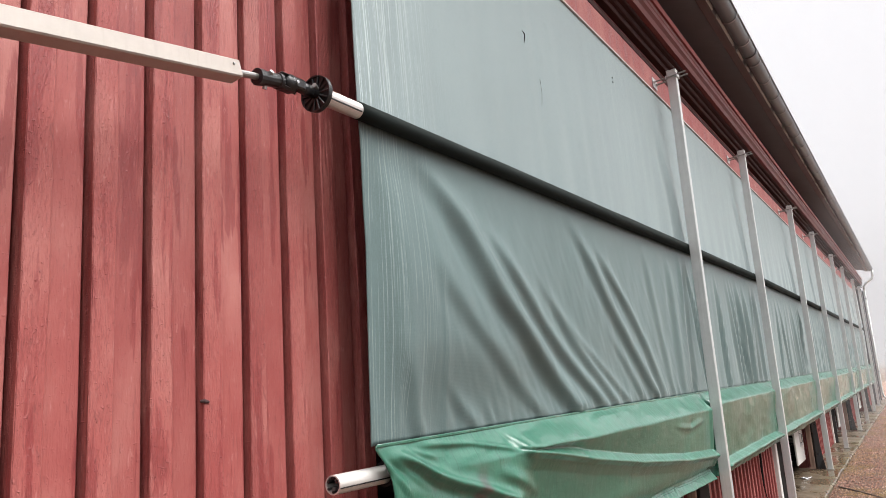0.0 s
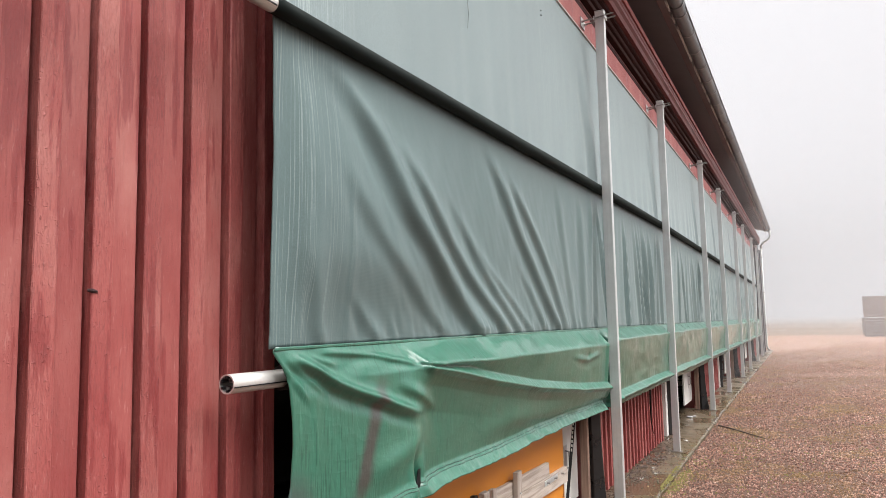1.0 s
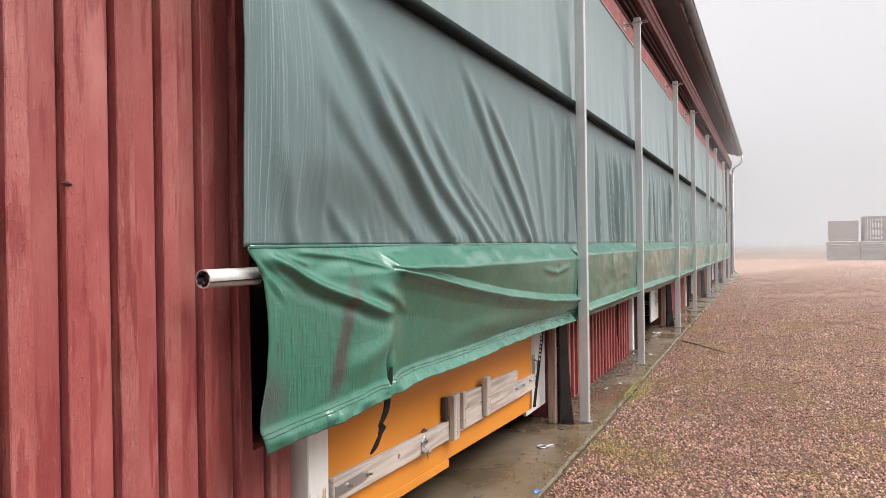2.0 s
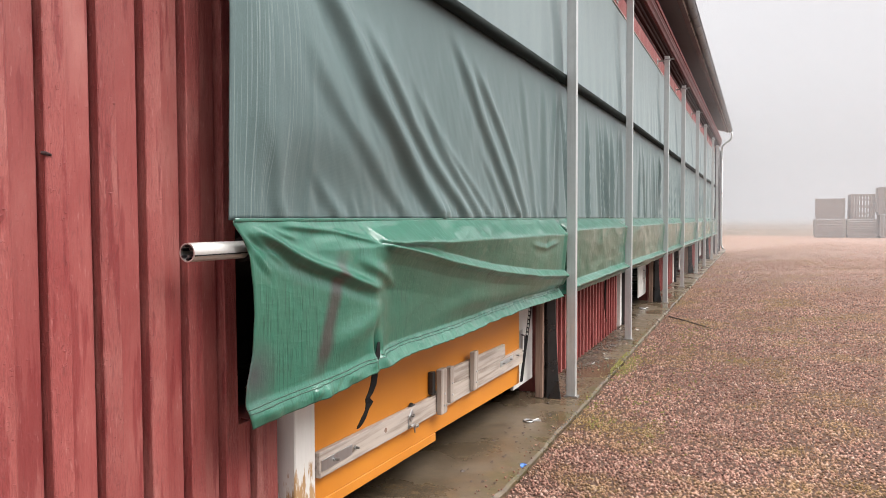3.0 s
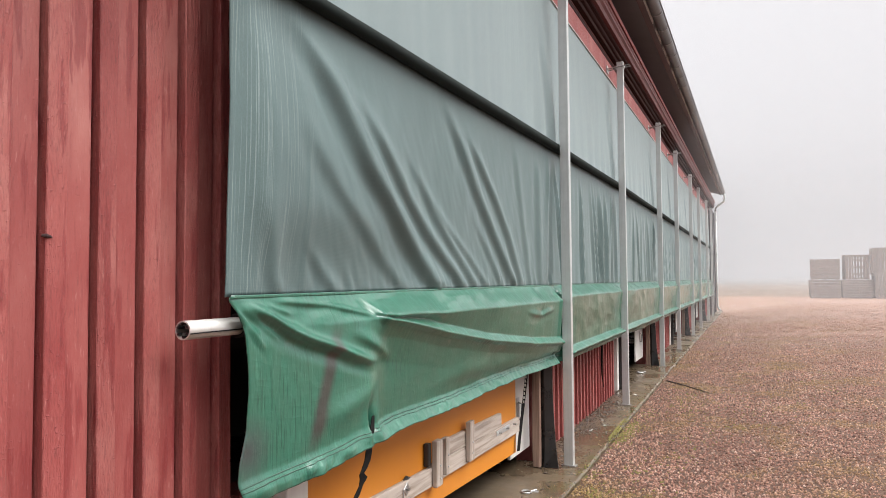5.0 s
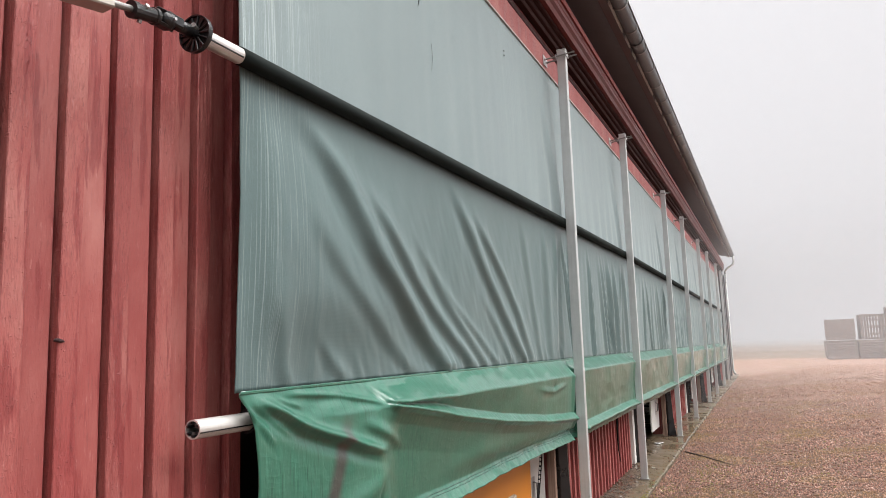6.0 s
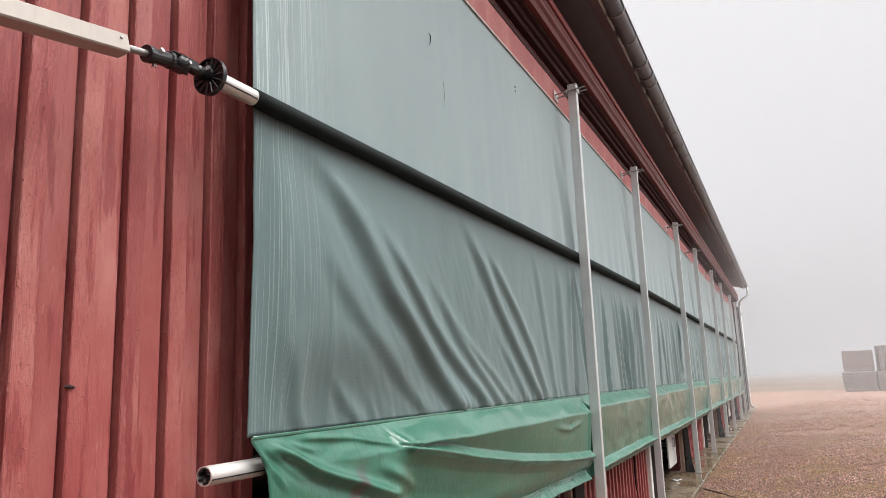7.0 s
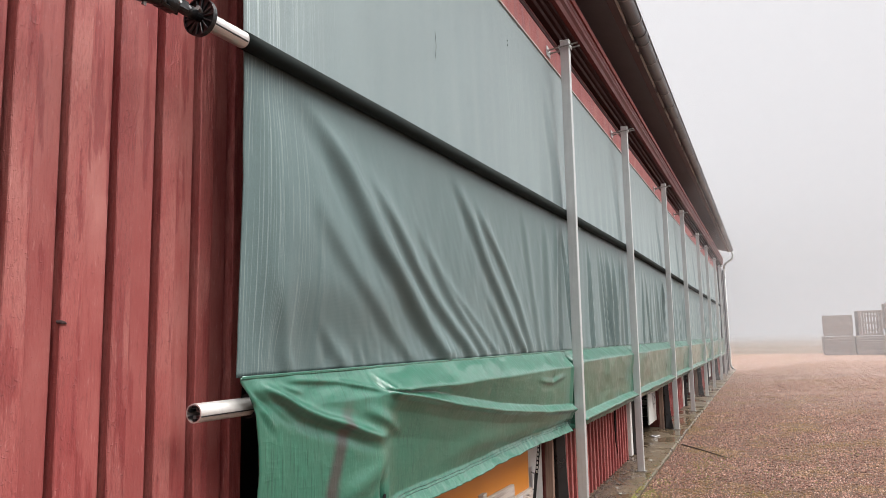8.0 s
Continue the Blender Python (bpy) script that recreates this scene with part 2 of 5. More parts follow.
    k.b.inputs["Coat Roughness"].default_value = 0.075
    return k.m


GREEN = green_sheet()


def metal_mat(name, col, rough, metal, scratch=1.0):
    k = Mat(name, rough, metal)
    g = k.where((1, 1, 1), "Object")
    n = k.noise(g, 14, 6, 0.7)
    st = k.noise(k.where((60, 60, 1.5), "Object"), 1.2, 4)
    c = k.mix(n.outputs[0], tuple(v * 0.8 for v in col), tuple(min(1, v * 1.15) for v in col))
    run = k.ramp(st.outputs[0], (0.52, BLACK), (0.7, WHITE))
    c = k.mix(k.math("MULTIPLY", run.outputs[0], 0.25 * scratch), c, tuple(v * 0.6 for v in col))
    k.color(c)
    k.rough(k.math("MULTIPLY_ADD", n.outputs[0], 0.3, rough - 0.15))
    k.bump(n.outputs[0], 0.08, 0.002)
    return k.m


GALV = metal_mat("galvanised_steel", (0.56, 0.57, 0.565), 0.42, 0.55)
STEEL = metal_mat("bright_steel_tube", (0.66, 0.64, 0.61), 0.38, 0.6, 0.5)
ZINC = metal_mat("zinc_fitting", (0.5, 0.5, 0.5), 0.38, 0.85)
ROD = metal_mat("dull_steel_rod", (0.30, 0.29, 0.28), 0.45, 0.8)
GUTTER = metal_mat("dark_coated_gutter_steel", (0.100, 0.102, 0.108), 0.36, 0.10)
PIPE_GREY = metal_mat("pale_grey_coated_pipe", (0.42, 0.43, 0.42), 0.4, 0.1)
WHITE_BAR = metal_mat("off_white_painted_bar", (0.34, 0.30, 0.265), 0.42, 0.0, 0.7)


def plain(name, col, rough=0.5, var=0.25, scale=9.0, bump=0.15, spec=0.5):
    k = Mat(name, rough)
    g = k.where((1, 1, 1), "World")
    n = k.noise(g, scale, 6, 0.65)
    f = k.noise(g, scale * 9, 3, 0.6)
    c = k.mix(n.outputs[0], tuple(v * (1 - var) for v in col), tuple(min(1, v * (1 + var)) for v in col))
    k.color(c)
    k.bump(k.math("ADD", n.outputs[0], k.math("MULTIPLY", f.outputs[0], 0.4)), bump, 0.004)
    k.rough(k.math("MULTIPLY_ADD", n.outputs[0], 0.3, rough - 0.15))
    k.b.inputs["Specular IOR Level"].default_value = spec
    return k.m


ROLL = plain("dark_rolled_sheet", (0.008, 0.012, 0.011), 0.8, 0.3, 6, 0.15, 0.12)
BLACK_PLASTIC = plain("black_plastic", (0.008, 0.008, 0.009), 0.32, 0.3, 30)
RUBBER = plain("scuffed_black_rubber", (0.028, 0.026, 0.026), 0.45, 0.6, 6)
RUBBER_WET = plain("wet_scuffed_black_rubber", (0.016, 0.015, 0.015), 0.30, 0.8, 9, 0.3)
SLATE = plain("dark_grey_corner_sheet", (0.075, 0.075, 0.078), 0.5, 0.2, 5)
WEBBING = plain("black_webbing", (0.010, 0.009, 0.009), 0.85, 0.3, 60, 0.15, 0.15)
SOFFIT = plain("dark_brown_soffit", (0.155, 0.146, 0.158), 0.7, 0.3, 3)
DARK_WOOD = plain("dark_red_brown_rail", (0.034, 0.013, 0.012), 0.8, 0.4, 7, 0.15, 0.12)
MOULDING = plain("deep_red_gloss_moulding", (0.118, 0.026, 0.024), 0.45, 0.25, 5, 0.1, 0.22)
FASCIA = plain("red_painted_fascia", (0.225, 0.054, 0.049), 0.5, 0.25, 4, 0.1, 0.25)
EAVE_STRIP = plain("brown_red_eave_strip", (0.075, 0.040, 0.038), 0.6, 0.3, 4, 0.1)
# near-black colour stands in for the shade inside the barn
INSIDE_SHADE = plain("shade_dark_barn_inside", (0.030, 0.026, 0.024), 0.9, 0.3, 2)
TRIM = plain("white_trim", (0.62, 0.60, 0.57), 0.5, 0.15, 12)
STRIP = plain("dull_white_strip", (0.42, 0.41, 0.39), 0.5, 0.25, 12)
LITTER = plain("pale_litter", (0.36, 0.35, 0.33), 0.5, 0.3, 40)
BLUE = plain("blue_litter", (0.05, 0.14, 0.42), 0.4, 0.2, 40)
TWIG = plain("dark_wet_twig", (0.05, 0.032, 0.024), 0.7, 0.4, 30)


def orange_board():
    k = Mat("orange_coated_board", 0.35)
    g = k.where((1, 1, 1), "World")
    n = k.noise(g, 2.2, 5, 0.6)
    d = k.noise(g, 26, 5, 0.7)
    c = k.mix(n.outputs[0], (0.52, 0.170, 0.014), (0.66, 0.250, 0.028))
    spot = k.ramp(d.outputs[0], (0.70, BLACK), (0.76, WHITE))
    c = k.mix(k.math("MULTIPLY", spot.outputs[0], 0.6), c, (0.30, 0.09, 0.02))
    k.color(c)
    k.bump(d.outputs[0], 0.06, 0.003)
    k.rough(k.math("MULTIPLY_ADD", n.outputs[0], 0.25, 0.25))
    return k.m


ORANGE = orange_board()


def timber(name, pale, dark, along="y"):
    """Bare weathered softwood with grain along one axis."""
    k = Mat(name, 0.7)
    s = {"y": (26, 1.3, 26), "z": (26, 26, 1.3), "x": (1.3, 26, 26)}[along]
    info = k.t.nodes.new("ShaderNodeObjectInfo")
    g = k.where(s, "World")
    off = k.node("ShaderNodeVectorMath")
    off.operation = "ADD"
    k.link(g.outputs[0], off.inputs[0])
    k.link(k.math("MULTIPLY", info.outputs["Random"], 50.0), off.inputs[1])
    n = k.noise(off, 1.6, 6, 0.6)
    big = k.noise(k.where((1, 1, 1), "World"), 3.5, 4)
    c = k.ramp(n.outputs[0], (0.34, dark), (0.55, pale), (0.8, tuple(min(1, v * 1.12) for v in pale)))
    c2 = k.mix(k.math("MULTIPLY", big.outputs[0], 0.45), c.outputs[0], tuple(v * 0.62 for v in pale))
    k.color(c2)
    k.bump(n.outputs[0], 0.35, 0.004)
    return k.m


WOOD_PALE = timber("pale_weathered_timber", (0.50, 0.43, 0.37), (0.27, 0.21, 0.17), "y")
WOOD_UP = timber("weathered_upright_timber", (0.47, 0.40, 0.345), (0.25, 0.195, 0.155), "z")
WOOD_BROWN = timber("brown_upright_timber", (0.27, 0.17, 0.125), (0.13, 0.075, 0.055), "z")
CRATE_WOOD = timber("grey_crate_timber", (0.22, 0.19, 0.175), (0.15, 0.125, 0.115), "x")
CRATE_UP = timber("grey_crate_upright_timber", (0.20, 0.172, 0.158), (0.13, 0.11, 0.102), "z")


def white_wood():
    k = Mat("flaking_white_paint", 0.55)
    g = k.where((1, 1, 1), "World")
    s = k.noise(k.where((9, 9, 1.5), "World"), 3.0, 5, 0.65)
    sep_ = k.t.nodes.new("ShaderNodeSeparateXYZ")
    k.link(g.outputs[0], sep_.inputs[0])
    # bare wood where splashing has worn the foot
    wear = k.math("ADD", k.math("MULTIPLY", s.outputs[0], 1.1), k.math("MULTIPLY", sep_.outputs[2], -0.9))
    w = k.ramp(wear, (0.18, BLACK), (0.24, WHITE))
    c = k.mix(s.outputs[0], (0.60, 0.58, 0.54), (0.78, 0.76, 0.72))
    c = k.mix(w.outputs[0], c, (0.40, 0.24, 0.11))
    k.color(c)
    k.bump(s.outputs[0], 0.25, 0.004)
    return k.m


WHITE_WOOD = white_wood()


def concrete():
    k = Mat("wet_stained_concrete", 0.5)
    g = k.where((1, 1, 1), "World")
    n = k.noise(g, 1.1, 6, 0.62)
    f = k.noise(g, 45, 4, 0.7)
    wet = k.ramp(n.outputs[0], (0.36, BLACK), (0.62, WHITE))
    c = k.mix(f.outputs[0], (0.076, 0.055, 0.036), (0.128, 0.095, 0.063))
    c = k.mix(k.math("MULTIPLY", wet.outputs[0], 0.70), c, (0.062, 0.043, 0.026))
    mossn = k.noise(g, 5, 5, 0.7)
    sep_ = k.t.nodes.new("ShaderNodeSeparateXYZ")
    k.link(g.outputs[0], sep_.inputs[0])
    edge = k.math("MULTIPLY", k.math("SUBTRACT", sep_.outputs[0], 0.30, clamp=True), 5.0, clamp=True)
    mm = k.ramp(mossn.outputs[0], (0.47, BLACK), (0.62, WHITE))
    c = k.mix(k.math("MULTIPLY", k.math("MULTIPLY", mm.outputs[0], edge), 0.75), c, (0.070, 0.066, 0.022))
    lip = k.math("MULTIPLY", k.math("SUBTRACT", sep_.outputs[0], 0.525), 60.0, clamp=True)
    grime = k.ramp(mossn.outputs[0], (0.30, BLACK), (0.50, WHITE))
    c = k.mix(k.math("MULTIPLY", k.math("MULTIPLY", grime.outputs[0], lip), 0.7), c, (0.055, 0.045, 0.022))
    pock = k.noise(g, 110, 3, 0.7)
    pk = k.ramp(pock.outputs[0], (0.34, WHITE), (0.46, BLACK))
    c = k.mix(k.math("MULTIPLY", pk.outputs[0], 0.55), c, (0.030, 0.022, 0.014))
    blotch = k.noise(g, 9, 5, 0.65)
    bt_ = k.ramp(blotch.outputs[0], (0.52, BLACK), (0.66, WHITE))
    c = k.mix(k.math("MULTIPLY", bt_.outputs[0], 0.4), c, (0.150, 0.102, 0.052))
    k.color(c)
    k.bump(k.math("ADD", k.math("MULTIPLY", f.outputs[0], 0.4), n.outputs[0]), 0.25, 0.006)
    k.rough(k.math("MULTIPLY_ADD", wet.outputs[0], -0.50, 0.60))
    return k.m


CONCRETE = concrete()


def ground_mat():
    """Crushed pinkish gravel in the yard, a misty field beyond it."""
    k = Mat("pink_gravel_ground", 0.85)
    g = k.where((1, 1, 1), "World")
    sep_ = k.t.nodes.new("ShaderNodeSeparateXYZ")
    k.link(g.outputs[0], sep_.inputs[0])
    vor = k.node("ShaderNodeTexVoronoi", Scale=46.0)
    k.link(g.outputs[0], vor.inputs["Vector"])
    hue = k.t.nodes.new("ShaderNodeSeparateColor")
    k.link(vor.outputs["Color"], hue.inputs[0])
    stone = k.ramp(hue.outputs[0], (0.0, (0.13, 0.074, 0.058)), (0.35, (0.25, 0.142, 0.112)), (0.7, (0.36, 0.216, 0.173)), (1.0, (0.46, 0.32, 0.265)))
    big = k.noise(g, 0.55, 5, 0.6)
    c = k.mix(k.math("MULTIPLY", big.outputs[0], 0.5), stone.outputs[0], (0.27, 0.175, 0.138))
    mossn = k.noise(g, 1.05, 5, 0.62)
    nearw = k.math("SUBTRACT", 1.0, k.math("MULTIPLY", k.math("SUBTRACT", sep_.outputs[0], 0.5), 0.20), clamp=True)
    mm = k.ramp(mossn.outputs[0], (0.49, BLACK), (0.64, WHITE))
    c = k.mix(k.math("MULTIPLY", k.math("MULTIPLY", mm.outputs[0], nearw), 0.55), c, (0.19, 0.15, 0.035))
    c = k.mix(0.66, c, (0.110, 0.066, 0.046))
    # shade between the loose stones painted into the colour, darkest towards the near end
    gap_shade = k.math("MULTIPLY_ADD", sep_.outputs[1], -0.030, 1.16, clamp=True)
    c = k.mix(k.math("MULTIPLY", gap_shade, 0.74), c, (0.038, 0.019, 0.013))
    # field beyond the yard
    wob = k.noise(g, 0.25, 3)
    far = k.math("ADD", sep_.outputs[1], k.math("MULTIPLY_ADD", wob.outputs[0], 1.6, -0.8))
    fld = k.math("MULTIPLY", k.math("SUBTRACT", far, 42.9), 0.5, clamp=True)
    gr = k.noise(g, 2.0, 5, 0.7)
    field = k.mix(gr.outputs[0], (0.072, 0.052, 0.040), (0.125, 0.094, 0.072))
    c = k.mix(fld, c, field)
    k.color(c)
    k.b.inputs["Specular IOR Level"].default_value = 0.15
    k.bump(vor.outputs["Distance"], 0.7, 0.012)
    return k.m


GROUND = ground_mat()


def stones_mat():
    k = Mat("crushed_pink_granite", 0.78)
    geo = k.t.nodes.new("ShaderNodeNewGeometry")
    r = k.ramp(geo.outputs["Random Per Island"], (0.0, (0.045, 0.020, 0.014)), (0.25, (0.15, 0.068, 0.049)), (0.5, (0.31, 0.157, 0.116)), (0.80, (0.405, 0.228, 0.174)), (0.95, (0.48, 0.315, 0.255)), (1.0, (0.64, 0.47, 0.39)))
    g = k.where((1, 1, 1), "World")
    sep_ = k.t.nodes.new("ShaderNodeSeparateXYZ")
    k.link(g.outputs[0], sep_.inputs[0])
    n = k.noise(g, 120, 3)
    c = k.mix(k.math("MULTIPLY", n.outputs[0], 0.35), r.outputs[0], (0.12, 0.08, 0.07))
    tone = k.noise(g, 0.9, 5, 0.6)
    damp = k.ramp(tone.outputs[0], (0.36, WHITE), (0.58, BLACK))
    c = k.mix(k.math("MULTIPLY", damp.outputs[0], 0.42), c, (0.085, 0.038, 0.027))
    mossn = k.noise(g, 1.05, 5, 0.62)
    nearw = k.math("SUBTRACT", 1.0, k.math("MULTIPLY", k.math("SUBTRACT", sep_.outputs[0], 0.5), 0.16), clamp=True)
    mm = k.ramp(mossn.outputs[0], (0.49, BLACK), (0.62, WHITE))
    c = k.mix(k.math("MULTIPLY", k.math("MULTIPLY", mm.outputs[0], nearw), 0.58), c, (0.21, 0.155, 0.040))
    k.color(c)
    k.b.inputs["Specular IOR Level"].default_value = 0.3
    k.bump(n.outputs[0], 0.2, 0.003)
    return k.m


STONES = stones_mat()
MOSS = plain("yellow_green_moss", (0.13, 0.115, 0.028), 0.9, 0.4, 60)


def fog_glow_mat(name, strength):
    """A glowing see-through sheet standing in for far fog, fainter near the ground."""
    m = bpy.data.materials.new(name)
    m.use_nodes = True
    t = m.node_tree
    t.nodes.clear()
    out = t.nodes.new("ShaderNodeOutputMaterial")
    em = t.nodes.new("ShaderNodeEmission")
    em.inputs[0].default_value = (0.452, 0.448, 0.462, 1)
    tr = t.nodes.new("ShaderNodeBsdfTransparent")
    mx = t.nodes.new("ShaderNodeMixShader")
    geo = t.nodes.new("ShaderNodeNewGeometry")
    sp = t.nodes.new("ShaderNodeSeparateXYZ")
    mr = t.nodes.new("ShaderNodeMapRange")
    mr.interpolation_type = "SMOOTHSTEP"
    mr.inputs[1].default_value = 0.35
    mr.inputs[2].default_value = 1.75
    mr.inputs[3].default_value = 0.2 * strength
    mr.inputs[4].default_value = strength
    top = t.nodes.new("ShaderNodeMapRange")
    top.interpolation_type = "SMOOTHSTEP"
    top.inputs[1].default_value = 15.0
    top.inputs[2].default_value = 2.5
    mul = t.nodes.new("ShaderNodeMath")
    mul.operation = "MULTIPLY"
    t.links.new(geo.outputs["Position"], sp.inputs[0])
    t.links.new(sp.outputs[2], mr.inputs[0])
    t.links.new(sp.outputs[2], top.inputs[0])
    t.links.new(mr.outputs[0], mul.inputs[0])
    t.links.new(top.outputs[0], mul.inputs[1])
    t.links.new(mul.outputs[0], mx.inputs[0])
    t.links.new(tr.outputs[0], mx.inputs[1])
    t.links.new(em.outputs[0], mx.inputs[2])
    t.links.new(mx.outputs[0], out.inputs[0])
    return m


# ---- building helpers ----
rng = random.Random(7)


def mesh_from(bm, name, mat, smooth=False):
    bmesh.ops.recalc_face_normals(bm, faces=bm.faces)
    me = bpy.data.meshes.new(name)
    bm.to_mesh(me)
    bm.free()
    me.materials.append(mat)
    if smooth:
        me.polygons.foreach_set("use_smooth", [True] * len(me.polygons))
    return me


def thing(name, base, label, category, group="", kind=""):
    """An Empty at the base of a thing; its parts hang under it."""
    ob = new(name)
    ob.location = base
    return tagged(ob, label, category, group, kind)


def part(name, bm, mat, parent, label="", smooth=False):
    """One mesh object under a thing or a part. The bmesh is in world coordinates."""
    at = Vector((0, 0, 0))
    up = parent
    while up is not None:
        at += up.location
        up = up.parent
    if not isinstance(bm, bpy.types.Mesh):
        bmesh.ops.translate(bm, verts=bm.verts, vec=-at)
        bm = mesh_from(bm, name, mat, smooth)
    ob = new(name, bm)
    ob.parent = parent
    return tagged(ob, label) if label else ob


def single(name, bm, mat, base, label, category, group="", kind="", smooth=False):
    """A thing that is one mesh."""
    bmesh.ops.translate(bm, verts=bm.verts, vec=-Vector(base))
    ob = new(name, mesh_from(bm, name, mat, smooth))
    ob.location = base
    return tagged(ob, label, category, group, kind)


def block(lo, hi, bevel=0.0, turn=None, bm=None, wear=0.0):
    """A box with softened edges, turned about its centre."""
    bm = bm or bmesh.new()
    lo, hi = Vector(lo), Vector(hi)
    mid, size = (lo + hi) / 2, hi - lo
    made = bmesh.ops.create_cube(bm, size=1)["verts"]
    for v in made:
        v.co = Vector((v.co.x * size.x, v.co.y * size.y, v.co.z * size.z))
        if wear:
            v.co += Vector([rng.uniform(-wear, wear) for _ in range(3)])
    if bevel:
        edges = {e for v in made for e in v.link_edges}
        made = bmesh.ops.bevel(bm, geom=list(edges), offset=bevel, segments=1, affect="EDGES")["verts"]
    m = Matrix.Translation(mid) @ (turn.to_4x4() if turn else Matrix())
    bmesh.ops.transform(bm, matrix=m, verts=made)
    return bm


def rod(points, radius, seg=10, bm=None, caps=True):
    """A round bar or pipe swept through points; radius may be a list."""
    bm = bm or bmesh.new()
    pts = [Vector(p) for p in points]
    rs = [float(r) for r in radius] if isinstance(radius, (list, tuple)) else [float(radius)] * len(pts)
    rings, side = [], None
    for i, p in enumerate(pts):
        d = (pts[min(i + 1, len(pts) - 1)] - pts[max(i - 1, 0)]).normalized()
        if side is None:
            side = d.orthogonal().normalized()
        side = (side - d * side.dot(d)).normalized()
        other = d.cross(side)
        rings.append([bm.verts.new(p + rs[i] * (math.cos(a) * side + math.sin(a) * other)) for a in [2 * math.pi * k / seg for k in range(seg)]])
    for a, b in zip(rings, rings[1:]):
        for k in range(seg):
            bm.faces.new((a[k], a[(k + 1) % seg], b[(k + 1) % seg], b[k]))
    if caps:
        bm.faces.new(list(reversed(rings[0])))
        bm.faces.new(rings[-1])
    return bm


def hollow(p0, p1, outer, inner, seg=20, bm=None):
    """An open-ended tube with a wall."""
    bm = bm or bmesh.new()
    p0, p1 = Vector(p0), Vector(p1)
    d = (p1 - p0).normalized()
    s = d.orthogonal().normalized()
    o = d.cross(s)
    loops = []
    for p, r in ((p0, outer), (p1, outer), (p1, inner), (p0, inner)):
        loops.append([bm.verts.new(p + r * (math.cos(a) * s + math.sin(a) * o)) for a in [2 * math.pi * k / seg for k in range(seg)]])
    for a, b in zip(loops, loops[1:] + loops[:1]):
        for k in range(seg):
            bm.faces.new((a[k], a[(k + 1) % seg], b[(k + 1) % seg], b[k]))
    return bm


def profile(section, y0, y1, bm=None, closed=True):
    """A section in x and z, drawn out along the wall."""
    bm = bm or bmesh.new()
    a = [bm.verts.new((x, y0, z)) for x, z in section]
    b = [bm.verts.new((x, y1, z)) for x, z in section]
    n = len(section)
    for k in range(n if closed else n - 1):
        bm.faces.new((a[k], a[(k + 1) % n], b[(k + 1) % n], b[k]))
    if closed:
        bm.faces.new(list(reversed(a)))
        bm.faces.new(b)
    return bm


def sheet(fn, us, vs, thick=0.0):
    """A cloth: fn(u, v) gives a place; with a second skin behind it where thick."""
    nu, nv = len(us), len(vs)
    front = np.array([[fn(u, v) for v in vs] for u in us], float).reshape(-1, 3)
    idx = np.arange(nu * nv).reshape(nu, nv)
    quads = np.stack([idx[:-1, :-1], idx[1:, :-1], idx[1:, 1:], idx[:-1, 1:]], -1).reshape(-1, 4)
    verts, faces = front, quads.tolist()
    if thick:
        back = front - np.array([thick, 0, 0])
        verts = np.concatenate([front, back])
        n = nu * nv
        faces += (quads[:, ::-1] + n).tolist()
        rim = np.concatenate([idx[:, 0], idx[-1, 1:], idx[-2::-1, -1], idx[0, -2:0:-1]])
        for a, b in zip(rim, np.roll(rim, -1)):
            faces.append([int(b), int(a), int(a) + n, int(b) + n])
    return verts, faces


def sheet_part(name, fn, us, vs, mat, parent, thick=0.003, label=""):
    verts, faces = sheet(fn, us, vs, thick)
    at = np.array(parent.location)
    me = bpy.data.meshes.new(name)
    me.from_pydata((verts - at).tolist(), [], faces)
    me.materials.append(mat)
    me.polygons.foreach_set("use_smooth", [True] * len(me.polygons))
    me.update()
    bm = bmesh.new()
    bm.from_mesh(me)
    bmesh.ops.recalc_face_normals(bm, faces=bm.faces)
    bm.to_mesh(me)
    bm.free()
    ob = new(name, me)
    ob.parent = parent
    return tagged(ob, label) if label else ob


def smooth_step(a, b, v):
    t = min(1.0, max(0.0, (v - a) / (b - a)))
    return t * t * (3 - 2 * t)


def along(points, v):
    """Straight-line value at v through (v, value) pairs."""
    if v <= points[0][0]:
        return points[0][1]
    for (a, fa), (b, fb) in zip(points, points[1:]):
        if v <= b:
            return fa + (fb - fa) * (v - a) / (b - a)
    return points[-1][1]


# ---- levels ----
FLOOR = [(-8, 0.0), (6, 0.0), (9, 0.035), (13, 0.075), (20, 0.10), (36, 0.115)]
POSTS = [6.0, 8.985, 12.87, 15.90, 19.75, 22.73, 26.62, 29.57]
END = 33.9
WALL_X = 0.08


def floor_z(y):
    return along(FLOOR, y)


def yard_z(x, y):
    """The yard lies a little under the plinth and climbs gently to the far side."""
    base = floor_z(y) - 0.045
    rise = smooth_step(10, 44, y) * max(smooth_step(0.3, 4.5, x), smooth_step(34, 42, y)) * 0.46
    return base + rise + 0.012 * noise.noise(Vector((x * 0.6, y * 0.6, 0)))


